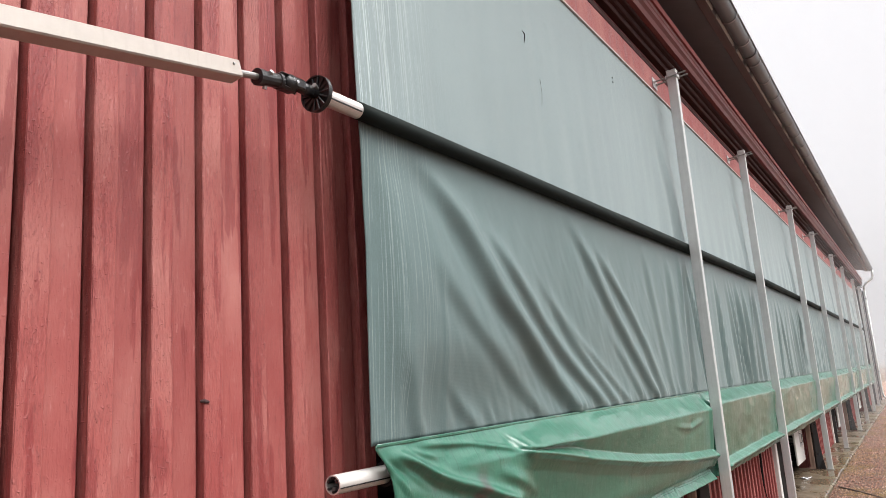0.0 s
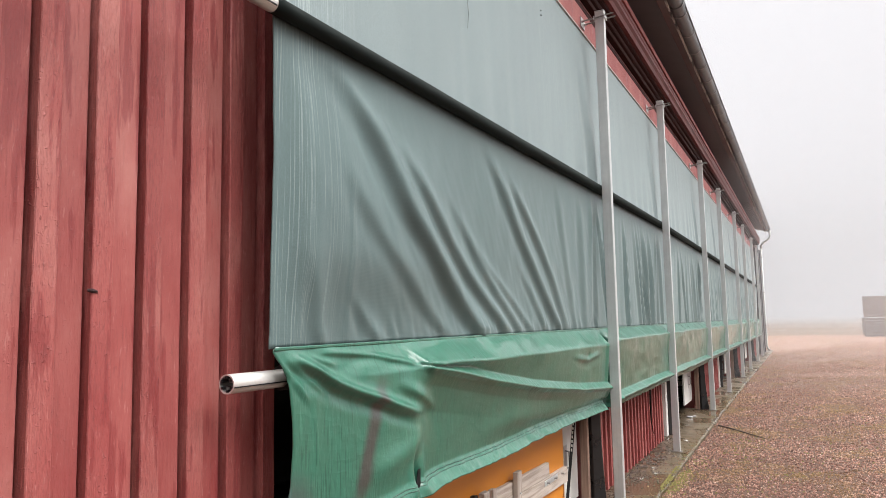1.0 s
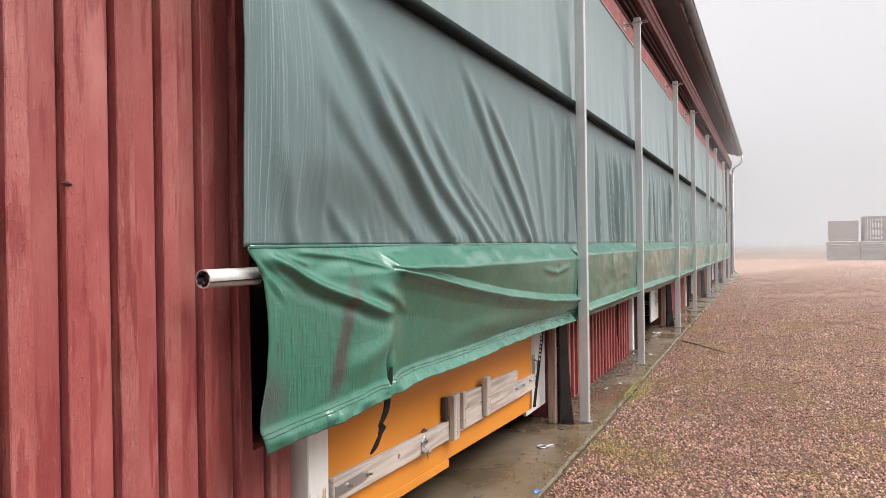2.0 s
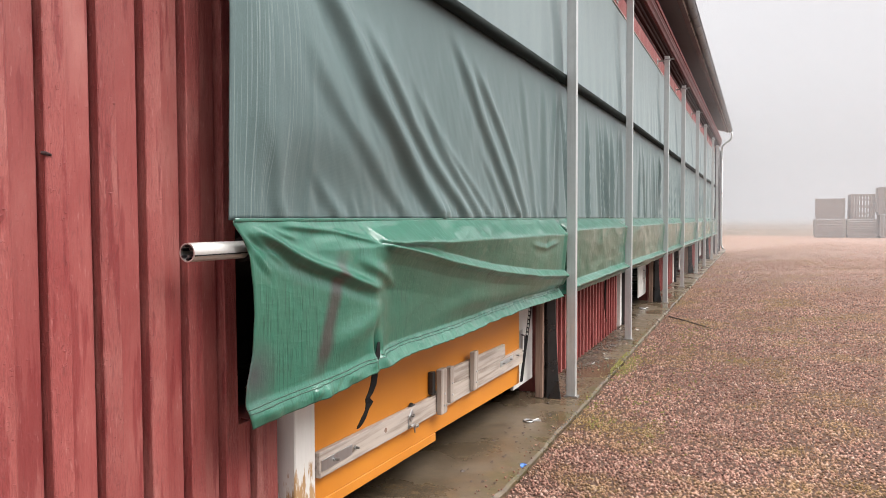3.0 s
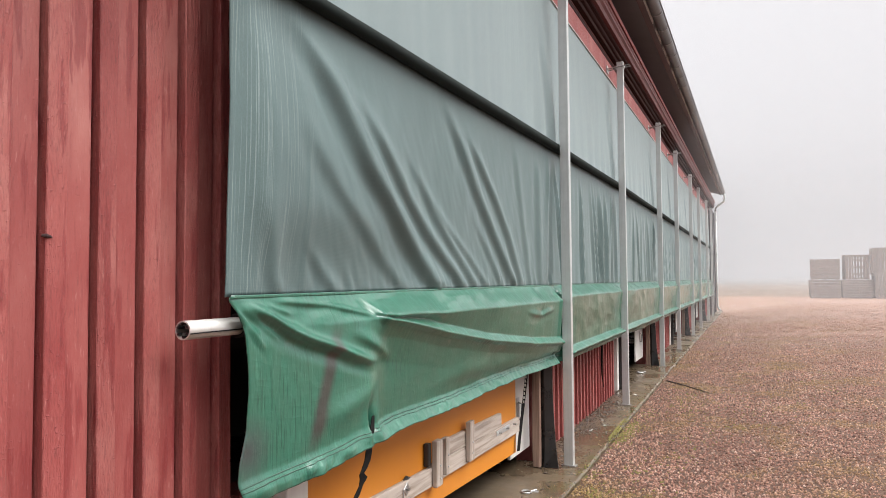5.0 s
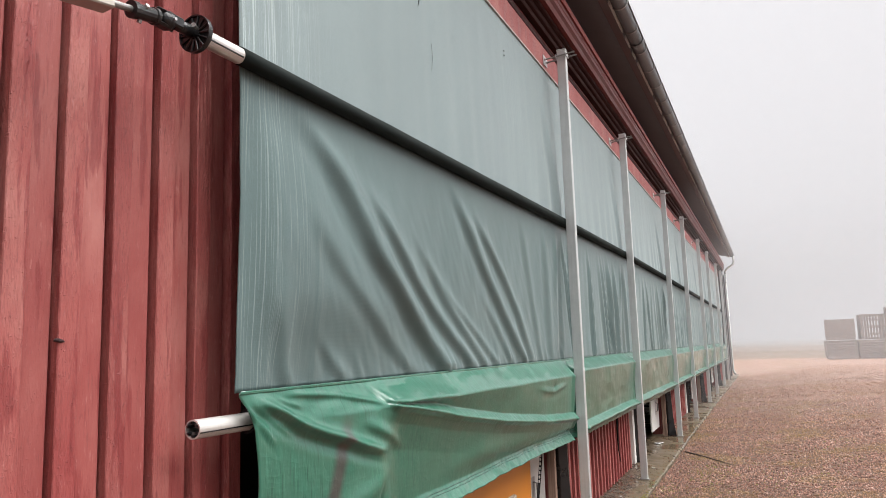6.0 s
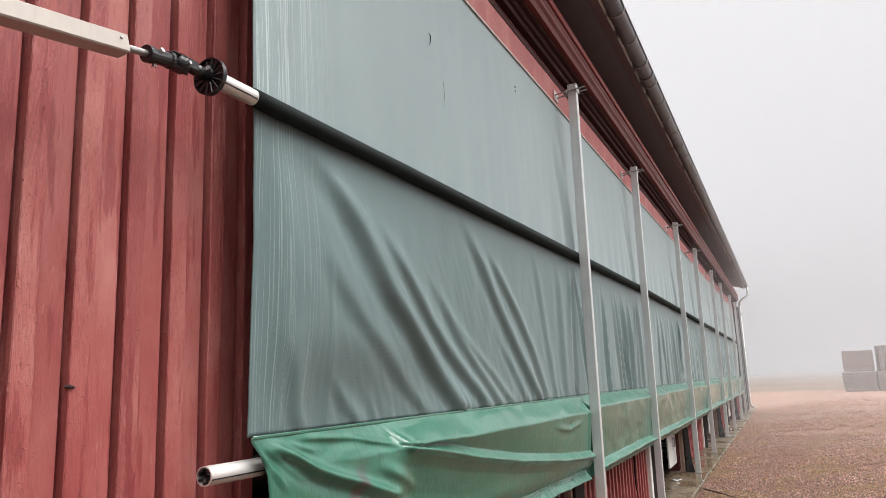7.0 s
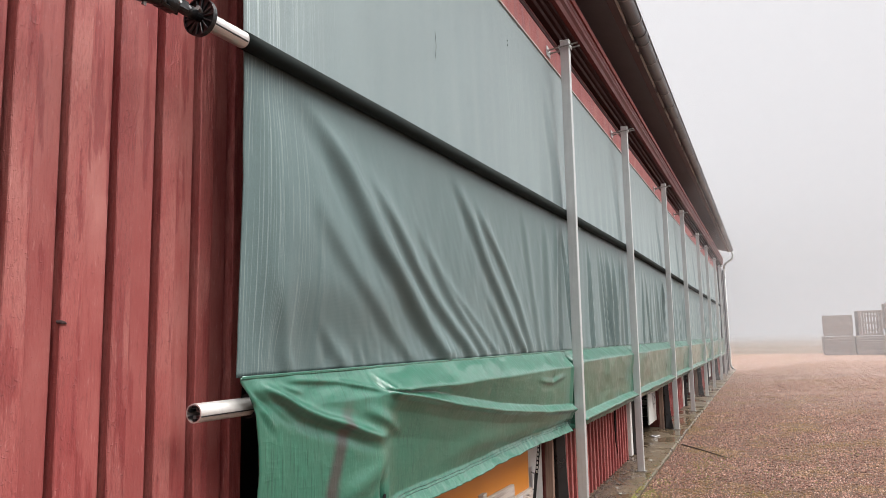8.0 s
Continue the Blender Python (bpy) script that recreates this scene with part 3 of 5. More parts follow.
# ---- ground ----
def build_ground():
    xs = [-400, -120, -40, -12, -4, -1, 0.3] + list(np.arange(0.55, 4.6, 0.15)) + list(np.arange(4.8, 12, 0.8)) + [14, 18, 25, 40, 80, 160, 400]
    ys = [-400, -100, -30, -12, -6] + list(np.arange(-3, 20, 0.3)) + list(np.arange(20, 60, 1.5)) + [66, 76, 90, 120, 180, 400, 900]
    verts = [(x, y, yard_z(x, y) if x > 0.2 or y > 34.5 else -0.15) for x in xs for y in ys]
    n = len(ys)
    faces = [(i * n + j, (i + 1) * n + j, (i + 1) * n + j + 1, i * n + j + 1) for i in range(len(xs) - 1) for j in range(n - 1)]
    me = bpy.data.meshes.new("ground")
    me.from_pydata(verts, [], faces)
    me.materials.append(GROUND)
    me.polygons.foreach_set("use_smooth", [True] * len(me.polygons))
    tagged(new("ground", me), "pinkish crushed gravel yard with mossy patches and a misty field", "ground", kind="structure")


def build_plinth():
    """The concrete apron with a chipped, uneven edge."""
    ys = list(np.arange(-6, 36.01, 0.12))
    bm = bmesh.new()
    rows = []
    for y in ys:
        z = floor_z(y)
        e = 0.540 + 0.010 * noise.noise(Vector((0, y * 1.3, 0))) + 0.018 * noise.noise(Vector((3, y * 6.0, 0)))
        c = 0.012 + 0.010 * abs(noise.noise(Vector((5, y * 4.0, 0))))
        rows.append([bm.verts.new(p) for p in ((-7.2, y, z), (-0.5, y, z), (0.2, y, z - 0.004), (e - c * 1.6, y, z - 0.006), (e - c * 0.3, y, z - 0.006 - c), (e + 0.008, y, z - 0.16), (-7.2, y, z - 0.16))])
    for a, b in zip(rows, rows[1:]):
        for k in range(len(a)):
            bm.faces.new((a[k], a[(k + 1) % 7], b[(k + 1) % 7], b[k]))
    bm.faces.new(rows[0])
    bm.faces.new(list(reversed(rows[-1])))
    ob = new("floor", mesh_from(bm, "floor", CONCRETE))
    tagged(ob, "wet stained concrete apron with a chipped mossy edge", "floor", kind="structure")


build_ground()
build_plinth()


# ---- barn shell ----
def shell(name, lo, hi, mat, label):
    ob = new(name, mesh_from(block(lo, hi), name, mat))
    tagged(ob, label, "wall", kind="structure")
    return ob


wall_near = shell("wall_1", (-0.12, -6.0, 0.0), (0.0, 1.955, 4.72), RED_DARK, "red painted barn wall clad in boards and battens")
wall_foot = shell("wall_8", (-0.12, 1.958, 0.0), (0.0, 2.318, 0.76), RED_DARK, "low red boarded wall under the curtain")
shell("wall_back", (-7.2, -6.0, 0.0), (-7.0, END, 6.6), INSIDE_SHADE, "added inner barn wall, near-black to stand for shade")
shell("wall_gable", (-7.0, -6.2, 0.0), (0.028, -6.0, 6.2), RED_DARK, "red barn gable wall")
shell("wall_far_gable", (-7.0, END - 0.15, 0.0), (0.06, END, 6.2), RED_DARK, "red barn gable wall at the far end")
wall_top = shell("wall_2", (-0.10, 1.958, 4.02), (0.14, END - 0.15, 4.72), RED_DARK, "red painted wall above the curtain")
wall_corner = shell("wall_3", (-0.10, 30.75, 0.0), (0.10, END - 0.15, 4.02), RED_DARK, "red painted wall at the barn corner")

# roof: one sloping slab with a dark underside, gutter and rails under it
PITCH = 0.27
eave_x, eave_z = 0.585, 5.27
roof_sec = [(eave_x, eave_z), (eave_x, eave_z + 0.15), (-7.4, eave_z + 0.15 + 8.065 * PITCH), (-7.4, eave_z + 8.065 * PITCH)]
roof = tagged(new("roof", mesh_from(profile(roof_sec, -6.4, END + 0.45), "roof", SOFFIT)), "dark brown overhanging barn roof", "roof", kind="structure")
ceiling_ob = tagged(new("ceiling", mesh_from(profile([(-7.0, 5.9), (-7.0, 6.0), (-0.02, 5.1), (-0.02, 5.0)], -6.0, END - 0.15), "ceiling", INSIDE_SHADE)), "added boarded barn ceiling, near-black to stand for shade", "ceiling", kind="structure")

# stepped rails between wall and eave
trim_1 = tagged(new("trim_1", mesh_from(profile([(0.14, 4.405), (0.172, 4.405), (0.176, 4.412), (0.176, 4.452), (0.14, 4.452)], 1.2, END - 0.1), "trim_1", DARK_WOOD)), "dark red-brown wooden rail under the eave", "trim", kind="structure")
trim_2 = tagged(new("trim_2", mesh_from(profile([(0.10, 4.53), (0.195, 4.53), (0.200, 4.540), (0.200, 4.575), (0.225, 4.580), (0.232, 4.590), (0.232, 4.625), (0.262, 4.630), (0.268, 4.64), (0.268, 4.655), (0.10, 4.655)], 1.2, END - 0.1), "trim_2", DARK_WOOD)), "dark profiled rail under the eave", "trim", kind="structure")
trim_3 = tagged(new("trim_3", mesh_from(profile([(0.02, 4.66), (0.31, 4.66), (0.325, 4.70), (0.31, 4.725), (0.335, 4.75), (0.335, 4.79), (0.318, 4.81), (0.328, 4.83), (0.328, 4.868), (0.02, 4.868)], -6.0, END - 0.1), "trim_3", MOULDING)), "dark red moulded beam under the eave", "trim", kind="structure")
trim_4 = tagged(new("trim_4", mesh_from(profile([(0.02, 4.872), (0.345, 4.872), (0.345, 4.935), (0.02, 4.935)], -6.0, END - 0.1), "trim_4", FASCIA)), "red painted fascia board under the eave", "trim", kind="structure")
fill = tagged(new("trim_5", mesh_from(profile([(-0.02, 4.72), (0.018, 4.72), (0.018, 5.44), (-0.02, 5.45)], -6.0, END - 0.1), "trim_5", SOFFIT)), "dark boarding behind the eave rails", "trim", kind="structure")
eave_strip = tagged(new("trim_8", mesh_from(block((0.500, -6.3, eave_z - 0.012), (eave_x - 0.004, END + 0.44, eave_z - 0.001), 0.002), "trim_8", EAVE_STRIP)), "brownish red strip along the eave", "trim", kind="structure")
# red band over the curtain and its white strip
band = tagged(new("trim_6", mesh_from(block((0.143, 1.95, 4.06), (0.215, 30.7, 4.335), 0.006), "trim_6", RED_BOARD)), "faded red board above the curtain", "trim", kind="structure")
strip = tagged(new("trim_7", mesh_from(block((0.218, 1.70, 4.076), (0.243, 30.7, 4.091), 0.003), "trim_7", STRIP)), "narrow white strip holding the curtain's top", "trim", kind="structure")


# ---- gutter with brackets, downpipe ----
def build_gutter():
    g = thing("gutter", (0.73, 14, 5.27), "dark grey half-round rain gutter along the eave", "gutter")
    cx, cz, r = 0.672, 5.345, 0.085
    sec = [(cx + r * math.cos(a), cz + r * math.sin(a)) for a in np.linspace(math.pi, 2 * math.pi, 15)]
    inner = [(cx + (r - 0.004) * math.cos(a), cz + (r - 0.004) * math.sin(a)) for a in np.linspace(2 * math.pi, math.pi, 15)]
    part("channel", profile(sec + inner, -6.4, END + 0.5), GUTTER, g, smooth=False)
    part("rolled_edge", rod([(cx + r + 0.004, -6.4, cz + 0.004), (cx + r + 0.004, END + 0.5, cz + 0.004)], 0.010, 8), GUTTER, g)
    part("end_cap", rod([(cx, END + 0.50, cz), (cx, END + 0.506, cz)], r + 0.004, 18), GUTTER, g)
    br = bmesh.new()
    pts = [(cx + (r + 0.007) * math.cos(a), 0, cz + (r + 0.007) * math.sin(a)) for a in np.linspace(math.pi * 0.95, 2.08 * math.pi, 14)]
    for a, b in zip(pts, pts[1:]):
        q = [Vector((a[0], -0.014, a[2])), Vector((b[0], -0.014, b[2])), Vector((b[0], 0.014, b[2])), Vector((a[0], 0.014, a[2]))]
        mid = Vector((cx, 0, cz))
        outq = [p + (Vector((p.x, 0, p.z)) - mid).normalized() * 0.005 for p in q]
        vs = [br.verts.new(p) for p in q + outq]
        for f in ((0, 1, 2, 3), (4, 5, 6, 7), (0, 1, 5, 4), (3, 2, 6, 7)):
            br.faces.new([vs[i] for i in f])
    block((cx - r - 0.02, -0.014, cz - 0.06), (cx - r - 0.010, 0.014, cz + 0.05), 0, None, br)
    at = Vector(g.location)
    bmesh.ops.translate(br, verts=br.verts, vec=-Vector((at.x, 0, at.z)))
    me = mesh_from(br, "gutter_bracket", ROD)
    y = 2.0
    while y < END + 0.3:
        b = new("gutter_bracket", me)
        b.parent = g
        b.location = (0, y - at.y, 0)
        y += 0.69
    for yy in (8.6, 20.4):
        j = bmesh.new()
        loop = [(cx + (r + 0.004) * math.cos(a), cz + (r + 0.004) * math.sin(a)) for a in np.linspace(math.pi, 2 * math.pi, 15)]
        loop2 = [(cx + (r + 0.010) * math.cos(a), cz + (r + 0.010) * math.sin(a)) for a in np.linspace(2 * math.pi, math.pi, 15)]
        profile(loop + loop2, yy, yy + 0.12, j)
        part("joint_sleeve", j, GUTTER, g)
    # pale flashing edge under the eave sheets, uneven from wear
    fl = bmesh.new()
    prev = None
    for i in range(330):
        y = 1.0 + i * 0.102
        w = 0.016 + 0.014 * noise.noise(Vector((0, y * 4, 2)))
        cur = [fl.verts.new(p) for p in ((eave_x + 0.002, y, eave_z - 0.012), (eave_x + w, y, eave_z - 0.016), (eave_x + w, y, eave_z + 0.03), (eave_x + 0.002, y, eave_z + 0.03))]
        if prev and noise.noise(Vector((0, y * 3.1, 6))) > -0.12:
            for k in range(4):
                fl.faces.new((prev[k], prev[(k + 1) % 4], cur[(k + 1) % 4], cur[k]))
        prev = cur
    part("drip_edge", fl, TRIM, g, "pale worn drip edge")


def build_downpipe():
    d = thing("downpipe", (0.30, END + 0.05, floor_z(END)), "pale grey round downpipe with a swan neck at the barn corner", "downpipe")
    y = END + 0.02
    part("neck", rod([(0.735, y + 0.2, 5.28), (0.735, y + 0.2, 5.05), (0.70, y + 0.17, 4.92), (0.42, y + 0.08, 4.72), (0.36, y + 0.05, 4.62), (0.355, y + 0.05, 4.5)], 0.045, 12), PIPE_GREY, d, smooth=True)
    part("pipe", rod([(0.355, y + 0.05, 4.52), (0.355, y + 0.05, floor_z(END) + 0.25), (0.39, y + 0.05, floor_z(END) + 0.12), (0.47, y + 0.05, floor_z(END) + 0.06)], 0.043, 12), PIPE_GREY, d, smooth=True)
    for z in (1.2, 2.6, 4.1):
        part("pipe_clip", rod([(0.355, y + 0.05, z), (0.355, y + 0.05, z + 0.04)], 0.052, 12), ROD, d)


build_gutter()
build_downpipe()


# ---- side curtain: grey-green sheet above, green skirt below ----
BORDER = 1.525
LEFT = 1.80
RIGHT = 30.4
ROLL_Z = [(1.6, 2.662), (2.8, 2.680), (4.0, 2.692), (6.0, 2.719), (9.3, 2.755), (13.0, 2.76), (40.0, 2.76)]

# pulled folds of the first bay: the crest's line from top to foot, how wide and how deep
FOLDS = [
    (((2.05, 2.66), (2.16, 2.58), (2.30, 2.45), (2.52, 2.22), (2.66, 2.07), (2.92, 1.91), (3.20, 1.73), (3.46, 1.57), (3.56, 1.47)), 0.085, 0.050),
    (((2.16, 2.24), (2.26, 2.09), (2.40, 1.96), (2.64, 1.81), (2.88, 1.66), (3.10, 1.54), (3.18, 1.47)), 0.070, 0.017),
    (((2.60, 2.40), (2.78, 2.22), (3.08, 2.00), (3.42, 1.80), (3.80, 1.60), (3.98, 1.47)), 0.062, 0.032),
    (((3.10, 2.22), (3.28, 2.09), (3.57, 1.87), (3.92, 1.66), (4.22, 1.47)), 0.052, 0.020),
    (((3.52, 2.66), (3.78, 2.42), (4.02, 2.20), (4.37, 1.94), (4.71, 1.69), (4.93, 1.53), (5.00, 1.47)), 0.064, 0.030),
    (((3.92, 2.50), (4.18, 2.30), (4.46, 2.12), (4.80, 1.86), (5.06, 1.58), (5.14, 1.47)), 0.056, 0.024),
    (((3.40, 2.02), (3.74, 1.84), (4.08, 1.68), (4.46, 1.47)), 0.045, 0.014),
    (((4.06, 1.98), (4.36, 1.76), (4.70, 1.47)), 0.042, 0.014),
    (((4.85, 2.66), (5.05, 2.20), (5.24, 1.80), (5.36, 1.47)), 0.050, 0.014),
    (((5.45, 2.66), (5.55, 2.10), (5.66, 1.47)), 0.060, 0.022),
    (((2.21, 1.72), (2.31, 1.65), (2.43, 1.54), (2.48, 1.47)), 0.040, 0.026),
    (((1.93, 1.90), (1.97, 1.76), (2.02, 1.58), (2.06, 1.47)), 0.040, 0.016),
    (((2.165, 2.20), (2.19, 1.90), (2.205, 1.60), (2.21, 1.47)), 0.014, 0.005),
    (((1.87, 2.62), (1.90, 2.00), (1.92, 1.47)), 0.060, 0.010),
    (((2.62, 1.62), (2.70, 1.54), (2.76, 1.47)), 0.030, 0.012),
    (((3.50, 1.64), (3.60, 1.55), (3.68, 1.47)), 0.028, 0.012),
]


def crest_y(line, z):
    """The crest's y at height z, its corners rounded off."""
    up = [(q[1], q[0]) for q in reversed(line)]
    return (along(up, z - 0.06) + 2 * along(up, z) + along(up, z + 0.06)) / 4


BAY = [random.Random(40 + i) for i in range(9)]
BAY_FOLDS = []
for i in range(1, 8):
    r = BAY[i]
    y0, y1 = POSTS[i - 1], POSTS[i]
    BAY_FOLDS.append([(y0 + (y1 - y0) * r.uniform(0.02, 0.98), r.uniform(0.25, 1.0), r.uniform(0.025, 0.075), r.uniform(0.010, 0.034)) for _ in range(10)])


def lower_fold(y, z):
    h = 0.0
    fade = smooth_step(2.66, 2.35, z) if z > 2.3 else 1.0
    if y < 6.05:
        for line, w, d in FOLDS:
            top = line[0][1]
            if z < top + 0.05:
                dy = y - crest_y(line, min(z, top))
                if abs(dy) < 0.35:
                    on = smooth_step(top + 0.05, top - 0.22, z)
                    near, lee = (0.85 * w, 1.1 * w) if dy < 0 else (1.65 * w, 1.1 * w)
                    h += 0.74 * d * on * (math.exp(-(dy / near) ** 2) - 0.32 * math.exp(-((dy + 1.5 * w) / lee) ** 2))
        # fine pulled ripples that run with the folds
        h += 0.0018 * smooth_step(2.65, 2.2, z) * smooth_step(2.0, 2.6, y) * noise.noise(Vector(((y - 0.95 * (2.1 - z)) * 17, z * 1.3, 7)))
        h += 0.0010 * noise.noise(Vector(((y - 0.5 * (2.1 - z)) * 31, z * 1.1, 19)))
        # small gathers along the seam
        h += 0.010 * smooth_step(1.70, 1.53, z) * abs(noise.noise(Vector(((y - 0.55 * (1.55 - z)) * 13, z * 2.0, 61)))) + 0.003 * smooth_step(1.62, 1.53, z) * math.sin(y * 41 + 2.3 * math.sin(y * 5.1) + (z - 1.5) * 14)
    else:
        h += 0.0045 * smooth_step(2.75, 2.2, z) * noise.noise(Vector(((y - 0.18 * (2.1 - z)) * 11, z * 1.0, 37)))
        for i, folds in enumerate(BAY_FOLDS):
            if POSTS[i] - 0.2 < y < POSTS[i + 1] + 0.2:
                for yc, lean, w, d in folds:
                    dy = y - (yc + lean * (2.1 - z) * 0.45)
                    if abs(dy) < 0.3:
                        h += d * (math.exp(-(dy / w) ** 2) - 0.4 * math.exp(-((dy + 1.6 * w) / w) ** 2)) * (0.35 + 0.65 * smooth_step(2.7, 1.9, z))
    h += 0.010 * noise.noise(Vector((y * 1.4, z * 1.1, 3.0))) + 0.003 * noise.noise(Vector((y * 7, z * 3, 1.0)))
    for p in POSTS:
        h -= 0.018 * math.exp(-((y - p + 0.03) / 0.06) ** 2)
        h += 0.020 * math.exp(-((y - p + 0.16) / 0.05) ** 2) * smooth_step(1.9, 2.6, z)
    return h * fade * (0.55 + 0.45 * smooth_step(1.525, 1.57, z))


def left_edge(z):
    """The free edge of the cloth leans and waves a little."""
    return along([(0.83, 1.80), (0.90, 1.784), (0.967, 1.791), (1.075, 1.823), (1.20, 1.833), (1.30, 1.829), (1.43, 1.812), (1.49, 1.778), (1.512, 1.762), (1.53, 1.766), (2.2, 1.765), (2.7, 1.742), (3.15, 1.75), (4.1, 1.80)], z)


def stretch(u, z):
    """u is a place along the curtain; near its free edge it follows the edge's line."""
    e = left_edge(z)
    return e + (u - LEFT) * (3.0 - (e - LEFT)) / 3.0 if u < LEFT + 3.0 else u + 0.0


def lower_cloth(u, v):
    v = BORDER + (along(ROLL_Z, u) - BORDER) * v
    y = stretch(u, v) if u < LEFT + 3 else u
    belly = 0.045 * smooth_step(1.53, 1.90, v) * smooth_step(2.62, 2.05, v) * smooth_step(1.76, 1.98, y) * smooth_step(3.5, 2.5, y)
    return (0.240 + 0.026 * smooth_step(1.55, 2.7, v) + belly + lower_fold(y, v), y, v)


def upper_cloth(u, v):
    zr = along(ROLL_Z, u)
    v = zr + (4.10 - zr) * v
    y = stretch(u, v) if u < LEFT + 3 else u
    h = 0.012 * noise.noise(Vector((y * 0.9, v * 0.5, 9.0)))
    g = smooth_step(3.5, 2.8, v)
    h += 0.007 * g * math.sin(y * 15 + 2 * math.sin(y * 3.1)) * (0.5 + noise.noise(Vector((y * 0.8, 0, 4))))
    h += 0.003 * noise.noise(Vector((y * 9, v * 0.9, 5.0)))
    for p in POSTS:
        d = y - p + 0.02 + 0.26 * smooth_step(2.75, 4.0, v)
        h += smooth_step(4.0, 3.2, v) * (0.018 * math.exp(-(d / (0.06 if d < 0 else 0.16)) ** 2) - 0.008 * math.exp(-((d + 0.13) / 0.10) ** 2))
    return (0.230 + 0.040 * (4.1 - v) / 1.44 + h * smooth_step(4.08, 3.7, v), y, v)


US = list(np.arange(LEFT, 6.1, 0.0135)) + list(np.arange(6.11, 13.0, 0.03)) + list(np.arange(13.0, RIGHT, 0.07)) + [RIGHT]

# the green skirt hangs from the seam over the lower pipe; profile by fraction from seam (0) to hem (1)
HEM = [(1.75, 0.825), (2.16, 0.845), (2.65, 0.872), (3.02, 0.884), (3.64, 0.880), (4.15, 0.888), (5.0, 0.888), (6.05, 0.872), (7.1, 0.862), (9.0, 0.872), (10.8, 0.85), (12.8, 0.865), (16, 0.86), (21.0, 0.87), (31, 0.87)]


def bump(d, w):
    return math.exp(-(d / w) ** 2)


# creases near the free corner: line, depth, width above and below, where it fades in and out
CREASES = [
    ([(1.76, 1.505), (1.85, 1.490), (1.963, 1.445), (2.065, 1.393), (2.175, 1.355), (2.335, 1.310), (2.452, 1.270), (2.578, 1.237), (2.80, 1.215)], 0.030, 0.026, 0.016, (1.77, 1.95), (2.42, 2.76)),
    ([(1.95, 1.508), (2.103, 1.499), (2.338, 1.480), (2.63, 1.428)], 0.010, 0.014, 0.009, (1.96, 2.1), (2.55, 2.66)),
    ([(1.94, 1.497), (2.009, 1.474), (2.09, 1.456)], 0.007, 0.010, 0.007, (1.94, 1.97), (2.05, 2.10)),
    ([(1.80, 1.495), (1.87, 1.455), (1.95, 1.40), (2.05, 1.34)], 0.008, 0.012, 0.009, (1.80, 1.84), (1.94, 2.06)),
    ([(1.764, 1.505), (1.811, 1.451), (1.86, 1.40), (1.89, 1.367), (1.93, 1.33)], 0.009, 0.014, 0.010, (1.77, 1.80), (1.88, 1.93)),
    ([(2.42, 1.372), (2.496, 1.346), (2.643, 1.296), (2.785, 1.242), (2.88, 1.215)], 0.013, 0.034, 0.018, (2.44, 2.56), (2.72, 2.86)),
    ([(2.20, 1.02), (2.37, 1.047), (2.55, 1.085), (2.72, 1.14)], 0.012, 0.050, 0.050, (2.15, 2.45), (2.60, 2.76)),
    ([(3.2, 1.03), (3.8, 1.05), (4.6, 1.02), (5.6, 0.975)], 0.012, 0.060, 0.050, (3.1, 3.8), (5.2, 5.9)),
    ([(4.80, 1.352), (5.05, 1.318), (5.25, 1.302), (5.45, 1.322), (5.65, 1.335)], 0.009, 0.026, 0.014, (4.78, 5.1), (5.4, 5.68)),
]
SHELF = [(2.55, 1.440), (2.70, 1.428), (2.80, 1.418), (3.50, 1.409), (4.80, 1.402), (5.9, 1.400), (6.3, 1.430), (31.0, 1.432)]
RIDGE = [(2.60, 1.430), (2.68, 1.412), (2.75, 1.402), (2.85, 1.388), (3.07, 1.355), (3.35, 1.306), (3.77, 1.247), (4.09, 1.204), (5.0, 1.108), (5.9, 1.045), (6.3, 1.030)]


def corner_face(y, z):
    """The cloth near the free corner: a short slope off the seam, then it hangs."""
    fall = min(1.0, max(0.0, (1.522 - z) / 0.115))
    x = 0.257 + (0.026 + 0.055 * smooth_step(1.95, 2.7, y)) * fall
    return x - 0.020 * smooth_step(1.25, 0.90, z) * smooth_step(2.2, 2.7, y)


def bay_face(y, z, hem):
    """The first bay: a shelf out over the pipe, a steep face, a long ridge and the slack sheet under it."""
    shelf_z = along(SHELF, y) + 0.004 * noise.noise(Vector((y * 2.2, 0, 6)))
    ridge_z = along(RIDGE, y) + 0.004 * noise.noise(Vector((y * 3.0, 0, 16)))
    ramp_h = min(0.046, 0.62 * (shelf_z - ridge_z))
    swell = 0.012 * noise.noise(Vector((y * 1.7, 0, 26)))
    keys = [
        (hem - 0.02, 0.338), (hem, 0.336), (hem + 0.052, 0.292), (hem + 0.075, 0.284), (max(hem + 0.09, ridge_z - 0.19), 0.300 + swell),
        (ridge_z - 0.075, 0.324 + swell), (ridge_z - 0.026, 0.350), (ridge_z - 0.004, 0.378), (ridge_z + 0.004, 0.378),
        (ridge_z + ramp_h, 0.334), (shelf_z - 0.005, 0.366), (shelf_z + 0.004, 0.364), (1.523, 0.257),
    ]
    return along(keys, z)


